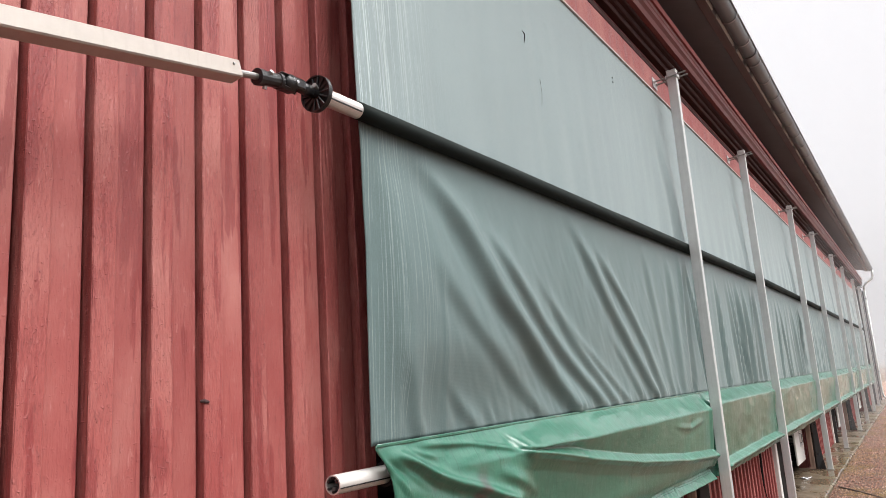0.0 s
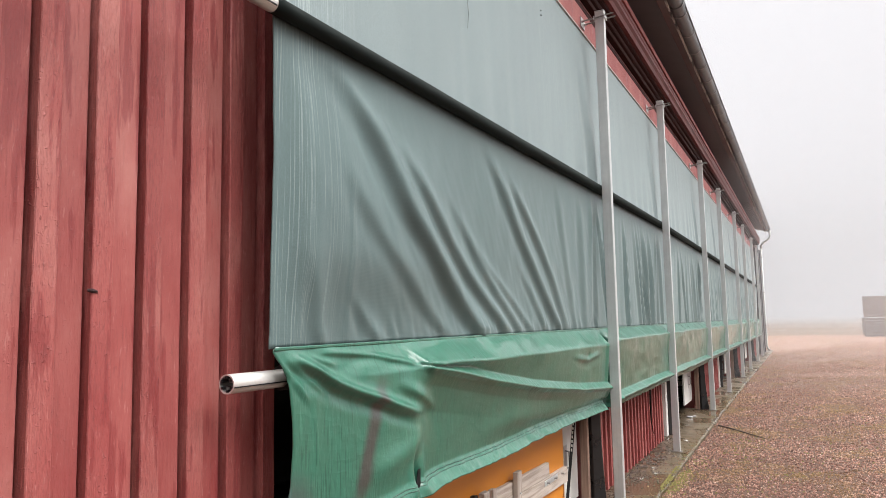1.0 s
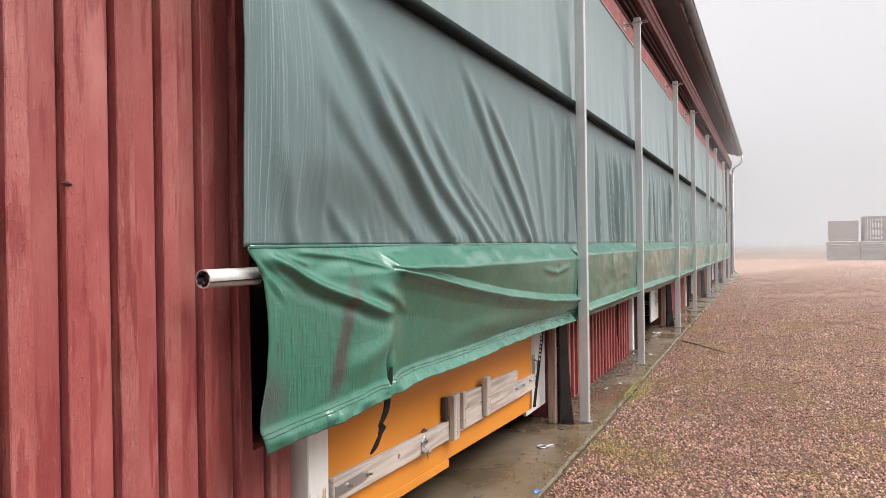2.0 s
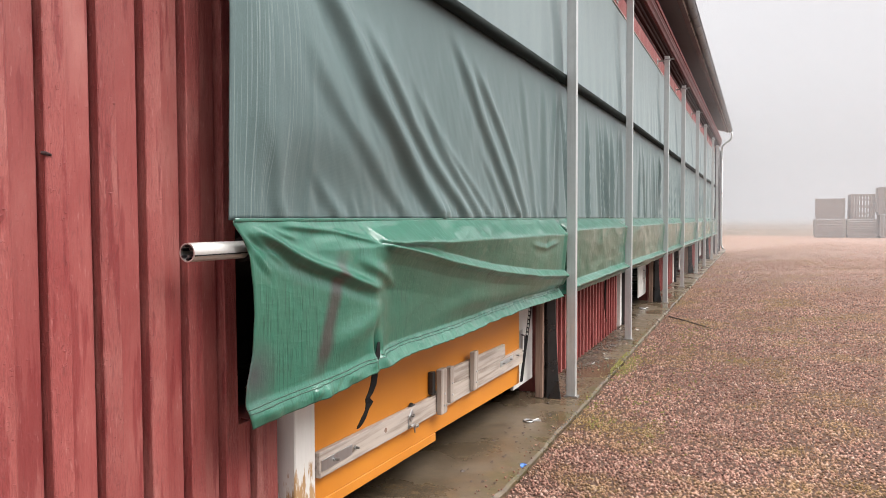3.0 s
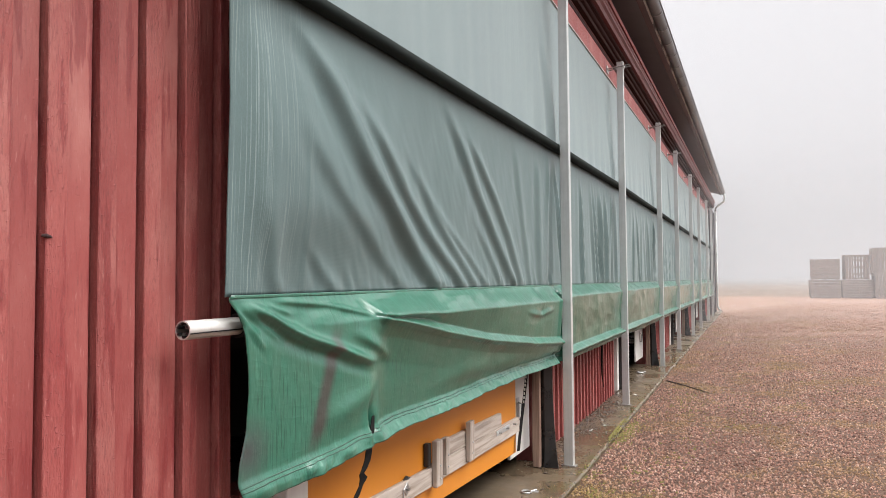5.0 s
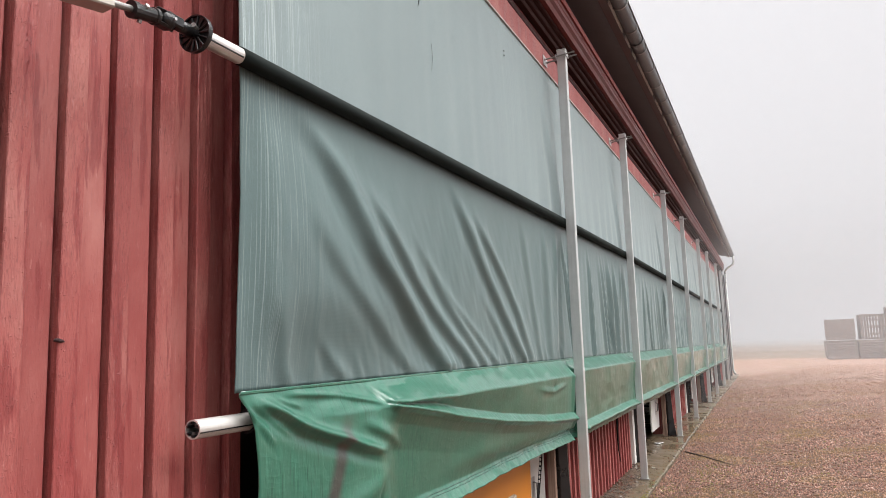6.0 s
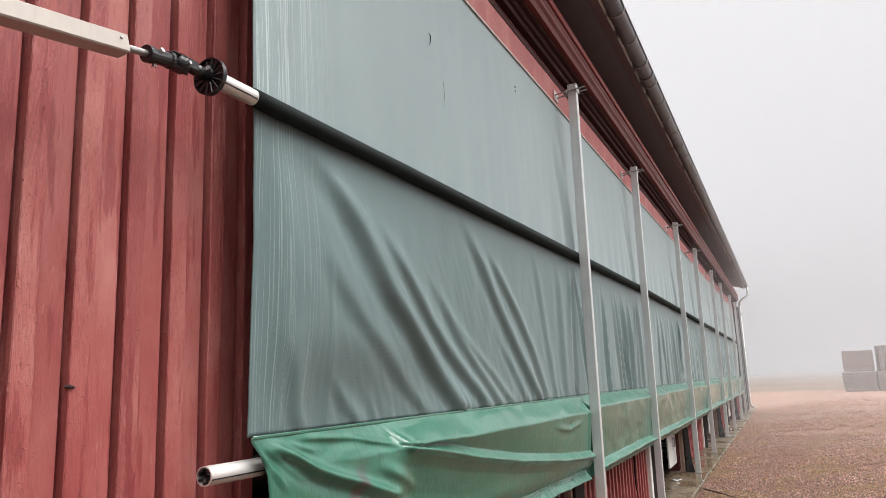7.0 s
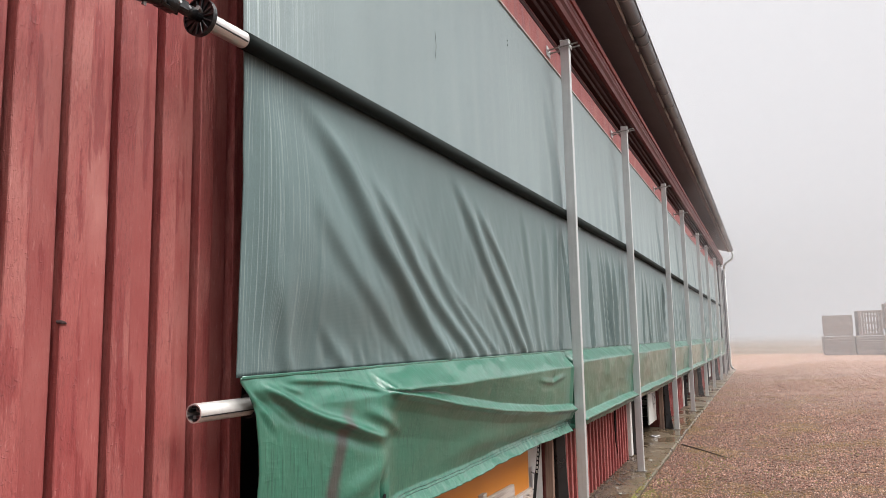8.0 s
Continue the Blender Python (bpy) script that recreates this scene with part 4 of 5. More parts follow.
def far_face(y, z, hem):
    """The other bays: shelf, upright face, a lip that turns out at the foot and back under."""
    shelf_z = along(SHELF, y) + 0.005 * noise.noise(Vector((y * 2.2, 0, 6)))
    keys = [(hem - 0.02, 0.322), (hem + 0.035, 0.352), (0.937, 0.400), (0.950, 0.398), (0.985, 0.330), (1.10, 0.338), (shelf_z - 0.005, 0.374), (shelf_z + 0.004, 0.367), (1.523, 0.257)]
    slack = smooth_step(1.5, 1.4, z)
    dents = 0.014 * noise.noise(Vector((y * 1.6, z * 2.6, 43))) + 0.010 * (0.25 - abs(noise.noise(Vector((y * 2.1 + z * 1.5, z * 4.2 - y * 0.6, 53)))))
    return along(keys, z) + dents * slack


def skirt(u, v):
    hem = along(HEM, u) + 0.005 * noise.noise(Vector((u * 5, 0, 8))) + 0.008 * noise.noise(Vector((u * 1.2, 0, 2)))
    z = BORDER + (hem - BORDER) * v
    y = stretch(u, z) if u < LEFT + 3 else u
    shelf = min(1.0, max(0.0, (1.522 - z) / 0.115))
    far = smooth_step(5.95, 6.15, y)
    into = smooth_step(2.56, 2.80, y)
    x = 0.0
    if into < 1:
        x += (1 - into) * corner_face(y, z)
    if into > 0 and far < 1:
        x += into * (1 - far) * bay_face(y, z, hem)
    if far > 0:
        x += far * far_face(y, z, hem)
    if y < 6.2:
        for line, depth, above, below, begin, end in CREASES:
            on = smooth_step(begin[0], begin[1], y) * (1 - smooth_step(end[0], end[1], y))
            if on > 0:
                d = z - along(line, y)
                x += depth * on * (1 - far) * (bump(d, above) if d > 0 else bump(d, below))
                x -= 0.30 * depth * on * (1 - far) * bump(d + 2.6 * below, 1.7 * below)
        # knuckle where the folds meet, and the tuck where the strap is sewn on
        x += 0.013 * bump(y - 2.67 + (z - 1.44) * 0.9, 0.026) * bump(z - 1.43, 0.045)
        x -= 0.012 * bump(y - 2.63 + (z - 1.44) * 0.9, 0.020) * bump(z - 1.45, 0.045)
        x -= 0.034 * bump(y - 2.625 + (z - 0.95) * 0.12, 0.016) * bump(z - 0.96, 0.080)
        x += 0.016 * bump(y - 2.68, 0.025) * bump(z - 0.97, 0.08)
        x += 0.014 * bump(y - 2.57, 0.028) * bump(z - 0.94, 0.07)
        x -= 0.006 * bump(y - 5.26, 0.045) * bump(z - 1.335, 0.028)
    # slack belly and broad waves
    x += 0.008 * noise.noise(Vector((y * 1.5, z * 2.0, 11))) * shelf + 0.003 * noise.noise(Vector((y * 5, z * 6, 12))) * shelf
    x += 0.003 * far * noise.noise(Vector((y * 4 + z * 3, z * 9, 41))) * shelf
    for p in POSTS:
        x -= 0.075 * bump(y - p + 0.03, 0.045) * shelf
        x -= 0.030 * bump(y - p + 0.115, 0.014) * shelf
        x += 0.016 * bump(y - p + 0.17, 0.030) * shelf
        x += 0.012 * bump(y - p - 0.11, 0.05) * shelf
    # short dents on the shelf, and a puckered hem
    x += 0.010 * smooth_step(1.40, 1.46, z) * smooth_step(1.522, 1.49, z) * noise.noise(Vector((y * 5 + (1.52 - z) * 9, z * 9, 17)))
    x += smooth_step(hem + 0.09, hem + 0.02, z) * ((1 - into) * 0.024 + 0.016 * noise.noise(Vector((y * 7 + z * 6, z * 8, 23))) + 0.015 * abs(noise.noise(Vector((y * 15 - z * 9, z * 9, 29)))))
    for p in POSTS:
        x = min(x, 0.331) if abs(y - p) < 0.06 else x
    return (x, y, z)


def on_skirt(u, v, lift):
    p = skirt(u, v)
    return (p[0] + lift, p[1], p[2])


def build_curtain():
    c = thing("side_curtain", (0.25, 6.0, 0.80), "long grey-green roll-up barn curtain with a green wrinkled skirt", "curtain")
    vs_low = list(np.linspace(0, 1, 66))
    sheet_part("lower_sheet", lower_cloth, US, vs_low, CLOTH, c, 0.004, "grey-green sheet in pulled slanting folds")
    sheet_part("upper_sheet", upper_cloth, [u for i, u in enumerate(US) if i % 2 == 0 or u > 13] + [RIGHT + 0.001], list(np.linspace(0, 1, 36)), CLOTH_LIT, c, 0.004, "taut grey-green sheet, sky glare lightening its colour")
    sheet_part("skirt", skirt, US, list(np.linspace(0, 1, 112)), GREEN, c, 0.004, "wet wrinkled green coated skirt with a brown streak")
    sheet_part("seam", lambda u, v: (0.2600 + 0.002 * noise.noise(Vector((u * 3, 0, 1))), stretch(u, v) if u < LEFT + 3 else u, v), US[::2] + [RIGHT + 0.001], [1.519, 1.523, 1.527, 1.531], GREEN, c, 0.002, "green welded seam strip")
    thread = plain("dull_green_thread", (0.03, 0.07, 0.05), 0.7, 0.2, 60)
    for v0 in (0.905, 0.925):
        sheet_part("stitching", lambda u, v, v0=v0: on_skirt(u, v0 + v, 0.002), [u for u in US if u < 9.0], [0.0, 0.004], thread, c, 0.002)
    # small tear in the upper sheet, and a slack thread
    tear = rod([(0.251, 3.232, 3.590), (0.256, 3.248, 3.575), (0.255, 3.248, 3.545), (0.252, 3.240, 3.520)], [0.0015, 0.0035, 0.0030, 0.0012], 6)
    part("tear", tear, WEBBING, c, "short dark tear")
    for dz in (0.0, 0.035):
        part("tear", rod([(0.246, 4.734, 3.830 - dz), (0.247, 4.736, 3.820 - dz)], 0.004, 6), WEBBING, c)
    part("thread", rod([(0.258, 3.394, 3.36), (0.260, 3.400, 3.28), (0.258, 3.388, 3.20)], 0.0010, 5), WEBBING, c)


build_curtain()


# ---- roller on the curtain, with its drive shaft ----
def build_roller():
    y0 = 1.670
    r = thing("curtain_roller", (0.292, y0, 2.675), "dark rolled curtain on a steel tube with a white drive shaft", "roller")
    ys = [LEFT - 0.095] + list(np.arange(1.80, RIGHT, 0.25)) + [RIGHT]
    pts, rad = [], []
    for y in ys:
        pts.append((0.292, y, along(ROLL_Z, y)))
        rad.append(0.032 + 0.008 * smooth_step(1.8, 5.0, y) + 0.0015 * noise.noise(Vector((0, y * 2.3, 3))))
    part("roll", rod(pts, rad, 18), ROLL, r, "dark roll of curtain sheet", smooth=True)
    # ragged lip of cloth that comes off the roll
    ax = Vector((0.30, 1.0, 0)).normalized()
    ze = along(ROLL_Z, y0)
    tube = hollow((0.292, 1.500, ze - 0.004), (0.292, 1.82, ze), 0.0285, 0.024, 22)
    part("tube", tube, STEEL, r, "pale steel tube end")
    part("key_slot", block((0.289, 1.520, ze + 0.0265), (0.296, 1.69, ze + 0.0295), 0.001, Matrix.Rotation(0.6, 3, "Y")), BLACK_PLASTIC, r)
    slot = block((0.316, 1.515, ze - 0.016), (0.3195, 1.70, ze - 0.010), 0.001)
    part("key_slot", slot, BLACK_PLASTIC, r)
    # ribbed disc: hub, rim and spokes
    c = Vector((0.292, 1.500, ze - 0.005))
    d = Vector((0.0, -1.0, -0.02)).normalized()
    disc = rod([c + d * 0.002, c - d * 0.006], 0.058, 34)
    wheel = part("flange_disc", disc, BLACK_PLASTIC, r, "black ribbed plastic flange disc")
    part("rim", hollow(c + d * 0.009, c - d * 0.008, 0.061, 0.057, 34), BLACK_PLASTIC, wheel)
    for k in range(14):
        a = 2 * math.pi * k / 14
        s, o = Vector((1, 0, 0)), Vector((0, 0, 1))
        u = math.cos(a) * s + math.sin(a) * o
        part("rib", rod([c + d * 0.005 + u * 0.016, c + d * 0.005 + u * 0.058], 0.0034, 5), BLACK_PLASTIC, wheel)
    part("hub", rod([c, c + d * 0.03], 0.018, 14), BLACK_PLASTIC, wheel)
    part("washer", rod([c + Vector((0.012, -0.012, 0.010)), c + Vector((0.020, -0.034, 0.014))], 0.008, 10), ROD, wheel)
    # shaft line to the drive
    shaft_dir = Vector((0.0, -1.0, -0.165)).normalized()
    j0 = c + d * 0.03
    yoke = rod([j0, j0 + d * 0.055], [0.021, 0.018], 12)
    part("yoke", yoke, BLACK_PLASTIC, r, "", True)
    k0 = j0 + d * 0.060
    joint = bmesh.new()
    for side in (-1, 1):
        block(k0 + Vector((side * 0.021 - 0.006, -0.050, -0.020)), k0 + Vector((side * 0.021 + 0.006, 0.016, 0.016)), 0.0058, None, joint)
        block(k0 + Vector((-0.018, -0.082, side * 0.021 - 0.006 - 0.006)), k0 + Vector((0.018, -0.022, side * 0.021 + 0.006 - 0.006)), 0.0058, None, joint)
    rod([k0 + Vector((-0.028, -0.030, -0.004)), k0 + Vector((0.028, -0.030, -0.004))], 0.009, 10, joint)
    rod([k0 + Vector((0, -0.046, -0.034)), k0 + Vector((0, -0.046, 0.024))], 0.008, 10, joint)
    bulb = bmesh.ops.create_icosphere(joint, subdivisions=3, radius=0.030)["verts"]
    bmesh.ops.translate(joint, verts=bulb, vec=k0 + Vector((0, -0.034, -0.004)))
    uj = part("universal_joint", joint, BLACK_PLASTIC, r, "black universal joint")
    part("pin", rod([k0 + Vector((0.026, -0.030, -0.004)), k0 + Vector((0.034, -0.030, -0.004))], 0.0055, 10), ZINC, uj)
    s0 = k0 + Vector((0, -0.075, -0.010))
    part("sleeve", rod([s0, s0 + shaft_dir * 0.012, s0 + shaft_dir * 0.014, s0 + shaft_dir * 0.075, s0 + shaft_dir * 0.077, s0 + shaft_dir * 0.095], [0.026, 0.026, 0.022, 0.022, 0.026, 0.026], 14), BLACK_PLASTIC, r)
    bolt = s0 + shaft_dir * 0.055
    part("bolt", rod([bolt + Vector((0.012, 0, 0.010)), bolt + Vector((0.024, 0, 0.016))], 0.008, 8), ZINC, r)
    part("bolt", rod([bolt + Vector((-0.006, 0, -0.015)), bolt + Vector((-0.010, 0, -0.030))], 0.007, 8), ZINC, r)
    e0 = s0 + shaft_dir * 0.09
    part("shaft", rod([e0, e0 + shaft_dir * 0.12], 0.0105, 12), ROD, r, "bare steel shaft")
    b0 = e0 + shaft_dir * 0.085
    length = 1.30
    rot = shaft_dir.to_track_quat("Y", "Z").to_matrix() @ Matrix.Rotation(radians(7), 3, "Y")
    mid = b0 + shaft_dir * (length / 2)
    bar = block(mid - Vector((0.0265, length / 2, 0.0265)), mid + Vector((0.0265, length / 2, 0.0265)), 0.004, rot)
    wb = part("square_bar", bar, WHITE_BAR, r, "off-white painted square drive bar")
    part("rivet", rod([b0 + shaft_dir * 0.03 + Vector((0.024, 0, 0.012)), b0 + shaft_dir * 0.03 + Vector((0.029, 0, 0.014))], 0.004, 8), ROD, wb)


build_roller()


# ---- lower pipe inside the skirt ----
def build_pipe():
    p = thing("curtain_pipe", (0.20, 1.60, 1.415), "short bright steel pipe end sticking out of the curtain", "pipe")
    z0, z1 = 1.425, 1.415
    part("pipe", hollow((0.205, 1.605, z0), (0.205, 6.0, z1), 0.0305, 0.026, 26), STEEL, p)
    part("seam_groove", block((0.2345, 1.607, z0 - 0.012), (0.2362, 1.95, z0 - 0.008), 0.0), BLACK_PLASTIC, p)
    part("inner_key", rod([(0.205, 1.625, z0 + 0.012), (0.205, 1.95, z0 + 0.012)], 0.010, 8), ROD, p)
    part("inner_key", rod([(0.196, 1.618, z0 - 0.014), (0.196, 1.95, z0 - 0.014)], 0.007, 8), ROD, p)
    for a in (35, 95, 155, 215, 275, 335):
        ca, sa = math.cos(math.radians(a)), math.sin(math.radians(a))
        part("clamp_tongue", rod([(0.205 + 0.021 * ca, 1.603, z0 + 0.021 * sa), (0.205 + 0.020 * ca, 1.70, z0 + 0.020 * sa)], 0.0045, 6), BLACK_PLASTIC, p)
    part("sleeve", hollow((0.205, 1.865, z0), (0.205, 2.3, z0), 0.042, 0.032, 20), WEBBING, p, "black rubber sleeve")


build_pipe()


# ---- guide posts ----
def build_post(yc):
    """A square tube from the apron to just under the rails, clamped to the wall by two rods."""
    z0 = floor_z(yc)
    post = thing("guide_post", (0.370, yc, z0), "galvanised square steel post in front of the curtain", "post", "guide posts along the curtain")
    x0, x1 = 0.336, 0.416
    y0, y1 = yc - 0.035, yc + 0.025
    top = 4.265
    part("tube", block((x0, y0, z0 + 0.004), (x1, y1, top), 0.004), GALV, post)
    part("cap", block((x0 - 0.002, y0 - 0.002, top), (x1 + 0.002, y1 + 0.002, top + 0.012), 0.003), GALV, post)
    part("foot_plate", block((x0 - 0.02, y0 - 0.012, z0 - 0.006), (x1 + 0.02, y1 + 0.012, z0 + 0.008), 0.002), ROD, post)
    for dy in (-0.045, 0.035):
        part("threaded_rod", rod([(0.215, yc + dy, top - 0.065), (0.50, yc + dy, top - 0.038)], 0.007, 8), ROD, post)
        part("nut", rod([(0.224, yc + dy, top - 0.064), (0.236, yc + dy, top - 0.063)], 0.013, 6), ZINC, post)
    part("clamp_strap", block((x1 + 0.002, y0 - 0.018, top - 0.065), (x1 + 0.010, y1 + 0.018, top - 0.030), 0.002), ZINC, post)
    part("clamp_strap", block((x0 - 0.010, y0 - 0.018, top - 0.070), (x0 - 0.002, y1 + 0.018, top - 0.035), 0.002), ZINC, post)
    part("wall_plate", block((0.2155, yc - 0.065, top - 0.110), (0.2235, yc + 0.055, top - 0.020), 0.002), ZINC, post)


for y in POSTS:
    build_post(y)


# ---- openings under the curtain ----
def build_barrier():
    b = thing("feed_barrier", (0.05, 3.9, 0.26), "orange coated barrier board with pale timber rails bolted on", "barrier")
    y0, y1 = 2.492, 5.47

    def tilted(lo, hi, bevel, fall=0.030):
        """A board that drops a little towards its far end."""
        bm = block(lo, hi, bevel, None, None, 0.002 if bevel > 0.003 else 0.0)
        for w in bm.verts:
            w.co.z -= fall * (w.co.y - 3.8)
        return bm

    part("board", tilted((0.045, y0, 0.246), (0.070, y1, 1.06), 0.003), ORANGE, b, "orange coated board")
    part("lower_board", tilted((0.047, y0, 0.196), (0.072, 3.800, 0.2455), 0.003), ORANGE, b)
    rail = part("rail", tilted((0.071, y0, 0.374), (0.105, 3.74, 0.486), 0.004, 0.022), WOOD_PALE, b, "pale weathered rail")
    part("rail", tilted((0.071, 3.74, 0.386), (0.103, 5.46, 0.500), 0.004, 0.012), WOOD_PALE, b)
    part("rail", tilted((0.071, 3.94, 0.503), (0.102, 5.02, 0.600), 0.004, 0.012), WOOD_PALE, b)
    for y, z0, z1, w in ((3.735, 0.372, 0.640, 0.085), (3.875, 0.410, 0.632, 0.050), (4.275, 0.400, 0.655, 0.080)):
        cl = part("cleat", block((0.1055, y, z0), (0.140, y + w, z1), 0.004, None, None, 0.002), WOOD_UP, b, "upright timber cleat")
        for z in (z0 + 0.05, z0 + 0.12):
            part("screw", rod([(0.139, y + w * 0.55, z), (0.144, y + w * 0.55, z)], 0.007, 8), ZINC, cl)
    # dark block put in for the shaded gap beside the first cleat
    part("dark_gap", block((0.072, 3.690, 0.50), (0.104, 3.732, 0.632), 0.004), RUBBER, b, "dark block standing in for a shaded gap by the cleat")
    plate = part("steel_plate", block((0.1055, y0 + 0.01, 0.430), (0.1085, 2.76, 0.480), 0.001), ZINC, rail, "zinc strap plate")
    for y in (2.60, 2.78):
        part("bolt", rod([(0.108, y, 0.458), (0.135, y, 0.458)], 0.006, 8), ROD, rail)
        part("nut", rod([(0.1085, y, 0.458), (0.117, y, 0.458)], 0.011, 6), ZINC, rail)
    for y in (4.95, 5.12, 5.30):
        part("bolt", rod([(0.103, y, 0.455), (0.129, y, 0.455)], 0.007, 8), ZINC, b)
    part("steel_plate", block((0.1035, 4.90, 0.436), (0.1065, 5.20, 0.474), 0.001), GALV, b)
    tilt = Matrix.Rotation(radians(40), 3, "X")
    latch = part("latch", block((0.1060, 3.372, 0.428), (0.1095, 3.424, 0.480), 0.002, tilt), ZINC, b, "zinc diamond plate with wing nuts")
    part("bolt", rod([(0.1090, 3.398, 0.454), (0.1250, 3.398, 0.454)], 0.010, 6), ROD, latch)
    part("arm", block((0.1060, 3.352, 0.395), (0.1085, 3.366, 0.462), 0.001), ROD, latch)
    for y, z in ((3.375, 0.405), (3.432, 0.388)):
        part("wing_nut", rod([(0.107, y, z), (0.131, y, z)], 0.008, 6), ZINC, latch)
        part("wing", block((0.123, y - 0.020, z - 0.006), (0.128, y + 0.020, z + 0.008), 0.002), ZINC, latch)
    part("pin", rod([(0.1210, 3.400, 0.410), (0.1250, 3.402, 0.358)], [0.007, 0.003], 7), ROD, latch)
    knot = rod([(0.1035, 3.10, 0.452), (0.1060, 3.10, 0.452)], 0.013, 10)
    part("rail_knot", knot, WOOD_BROWN, rail, "brown knot")
    # dirt clod on the rail
    part("dirt", rod([(0.0830, 3.41, 0.489), (0.0850, 3.44, 0.500), (0.0830, 3.49, 0.489)], [0.006, 0.013, 0.004], 7), RUBBER, b)


build_barrier()


def upright(name, lo, hi, mat, label, category, bevel=0.005):
    base = ((lo[0] + hi[0]) / 2, (lo[1] + hi[1]) / 2, lo[2])
    return single(name, block(lo, hi, bevel, None, None, 0.002), mat, base, label, category)


upright("white_jamb", (-0.06, 2.335, 0.0), (0.085, 2.488, 1.30), WHITE_WOOD, "flaking white painted door jamb beside the barrier", "jamb")


def opening_side(y, k):
    """White panel with a handle, a brown plank and a rubber strip where an opening ends."""
    z = floor_z(y)
    p = thing("white_panel", (0.01, y - 0.2, z + 0.13), "scuffed white panel with a zinc handle beside the opening", "panel", "white panels beside the openings")
    part("panel", block((0.0, y - 0.36 - 0.3 * (k > 0), z + 0.13), (0.025, y + 0.185, z + 1.2), 0.003), TRIM, p)
    part("plate", block((0.0255, y - 0.20, z + 0.36), (0.0295, y - 0.11, z + 0.60), 0.002), ZINC, p)
    part("handle", rod([(0.030, y - 0.155, z + 0.56), (0.060, y - 0.155, z + 0.55), (0.060, y - 0.155, z + 0.43), (0.030, y - 0.155, z + 0.42)], 0.008, 8), ROD, p)
    single("plank", block((0.102, y + 0.01, z), (0.168, y + 0.052, z + 1.25), 0.004, Matrix.Rotation(radians(-0.6), 3, "X"), None, 0.003), WOOD_BROWN, (0.02, y + 0.05, z), "brown rough upright plank beside the opening", "plank", "planks beside the openings")
    # rubber strip that flares out at its foot
    bm = bmesh.new()
    rows = []
    for i in range(9):
        h = i / 8
        flare = 0.055 * (1 - h) ** 6
        bulge = 0.012 * math.sin(h * 7)
        rows.append([bm.verts.new(v) for v in ((0.140, y + 0.075, z + h * 1.2), (0.195 + bulge * 0.3, y + 0.060 - 0.5 * flare, z + h * 1.2), (0.262 + flare + bulge * 0.4, y + 0.085 - flare, z + h * 1.2), (0.262 + flare + bulge * 0.4, y + 0.100 - flare, z + h * 1.2), (0.140, y + 0.100, z + h * 1.2))])
    for a, b in zip(rows, rows[1:]):
        for j in range(5):
            bm.faces.new((a[j], a[(j + 1) % 5], b[(j + 1) % 5], b[j]))
    bm.faces.new(rows[0])
    bm.faces.new(rows[-1])
    single("rubber_strip", bm, RUBBER_WET, (0.16, y + 0.1, z), "scuffed black rubber draught strip standing on the apron", "rubber strip", "rubber strips beside the openings")


SIDES = [5.82, 12.86, 19.70, 26.55]
for i, y in enumerate(SIDES):
    opening_side(y, i)

# webbing strap hanging beside the first panel, with a row of pale bars
st = thing("hanging_strap", (0.11, 5.5, 0.22), "black webbing strap with pale printed marks", "strap")
bm = bmesh.new()
rows = []
for i in range(12):
    h = i / 11
    z = 1.0 - 0.78 * h
    y = 5.70 - 0.27 * h + 0.012 * math.sin(h * 5)
    x = 0.118 - 0.010 * h
    rows.append([bm.verts.new(v) for v in ((x - 0.008, y - 0.020, z), (x + 0.004, y + 0.020, z), (x + 0.002, y + 0.023, z), (x - 0.010, y - 0.017, z))])
for a, b in zip(rows, rows[1:]):
    for j in range(4):
        bm.faces.new((a[j], a[(j + 1) % 4], b[(j + 1) % 4], b[j]))
bm.faces.new(rows[0])
bm.faces.new(rows[-1])
part("webbing", bm, WEBBING, st)
for i in range(8):
    z = 0.80 - i * 0.032
    y = 5.70 - 0.27 * (1.0 - z) / 0.78
    part("printed_bar", block((0.1085, y - 0.008, z), (0.1165, y + 0.006, z + 0.020), 0.0), TRIM, st)

# short strap on the skirt's hem
hs = thing("hem_strap", (0.30, 2.62, 0.63), "short twisted black strap hanging from the skirt's hem", "strap")
bm = bmesh.new()
rows = []
for i, (y, z, w, a) in enumerate(((2.640, 0.99, 0.010, 0), (2.630, 0.93, 0.014, 0.2), (2.622, 0.882, 0.020, 0.1), (2.622, 0.84, 0.020, 0.2), (2.618, 0.805, 0.016, 0.4), (2.598, 0.772, 0.012, 0.6), (2.580, 0.752, 0.016, 0.1), (2.604, 0.728, 0.024, 0.2), (2.588, 0.700, 0.014, 0.1), (2.560, 0.665, 0.020, 0.1), (2.542, 0.645, 0.018, 0.1), (2.530, 0.632, 0.008, 0.1))):
    dx, dy = w * math.sin(a), w * math.cos(a)
    x = 0.318 if i < 2 else 0.318 - 0.004 * i
    rows.append([bm.verts.new(v) for v in ((x + dx, y + dy, z), (x - dx, y - dy, z), (x - dx - 0.003, y - dy, z), (x + dx - 0.003, y + dy, z))])
for a, b in zip(rows, rows[1:]):
    for j in range(4):
        bm.faces.new((a[j], a[(j + 1) % 4], b[(j + 1) % 4], b[j]))
bm.faces.new(rows[0])
bm.faces.new(rows[-1])
part("webbing", bm, WEBBING, hs)

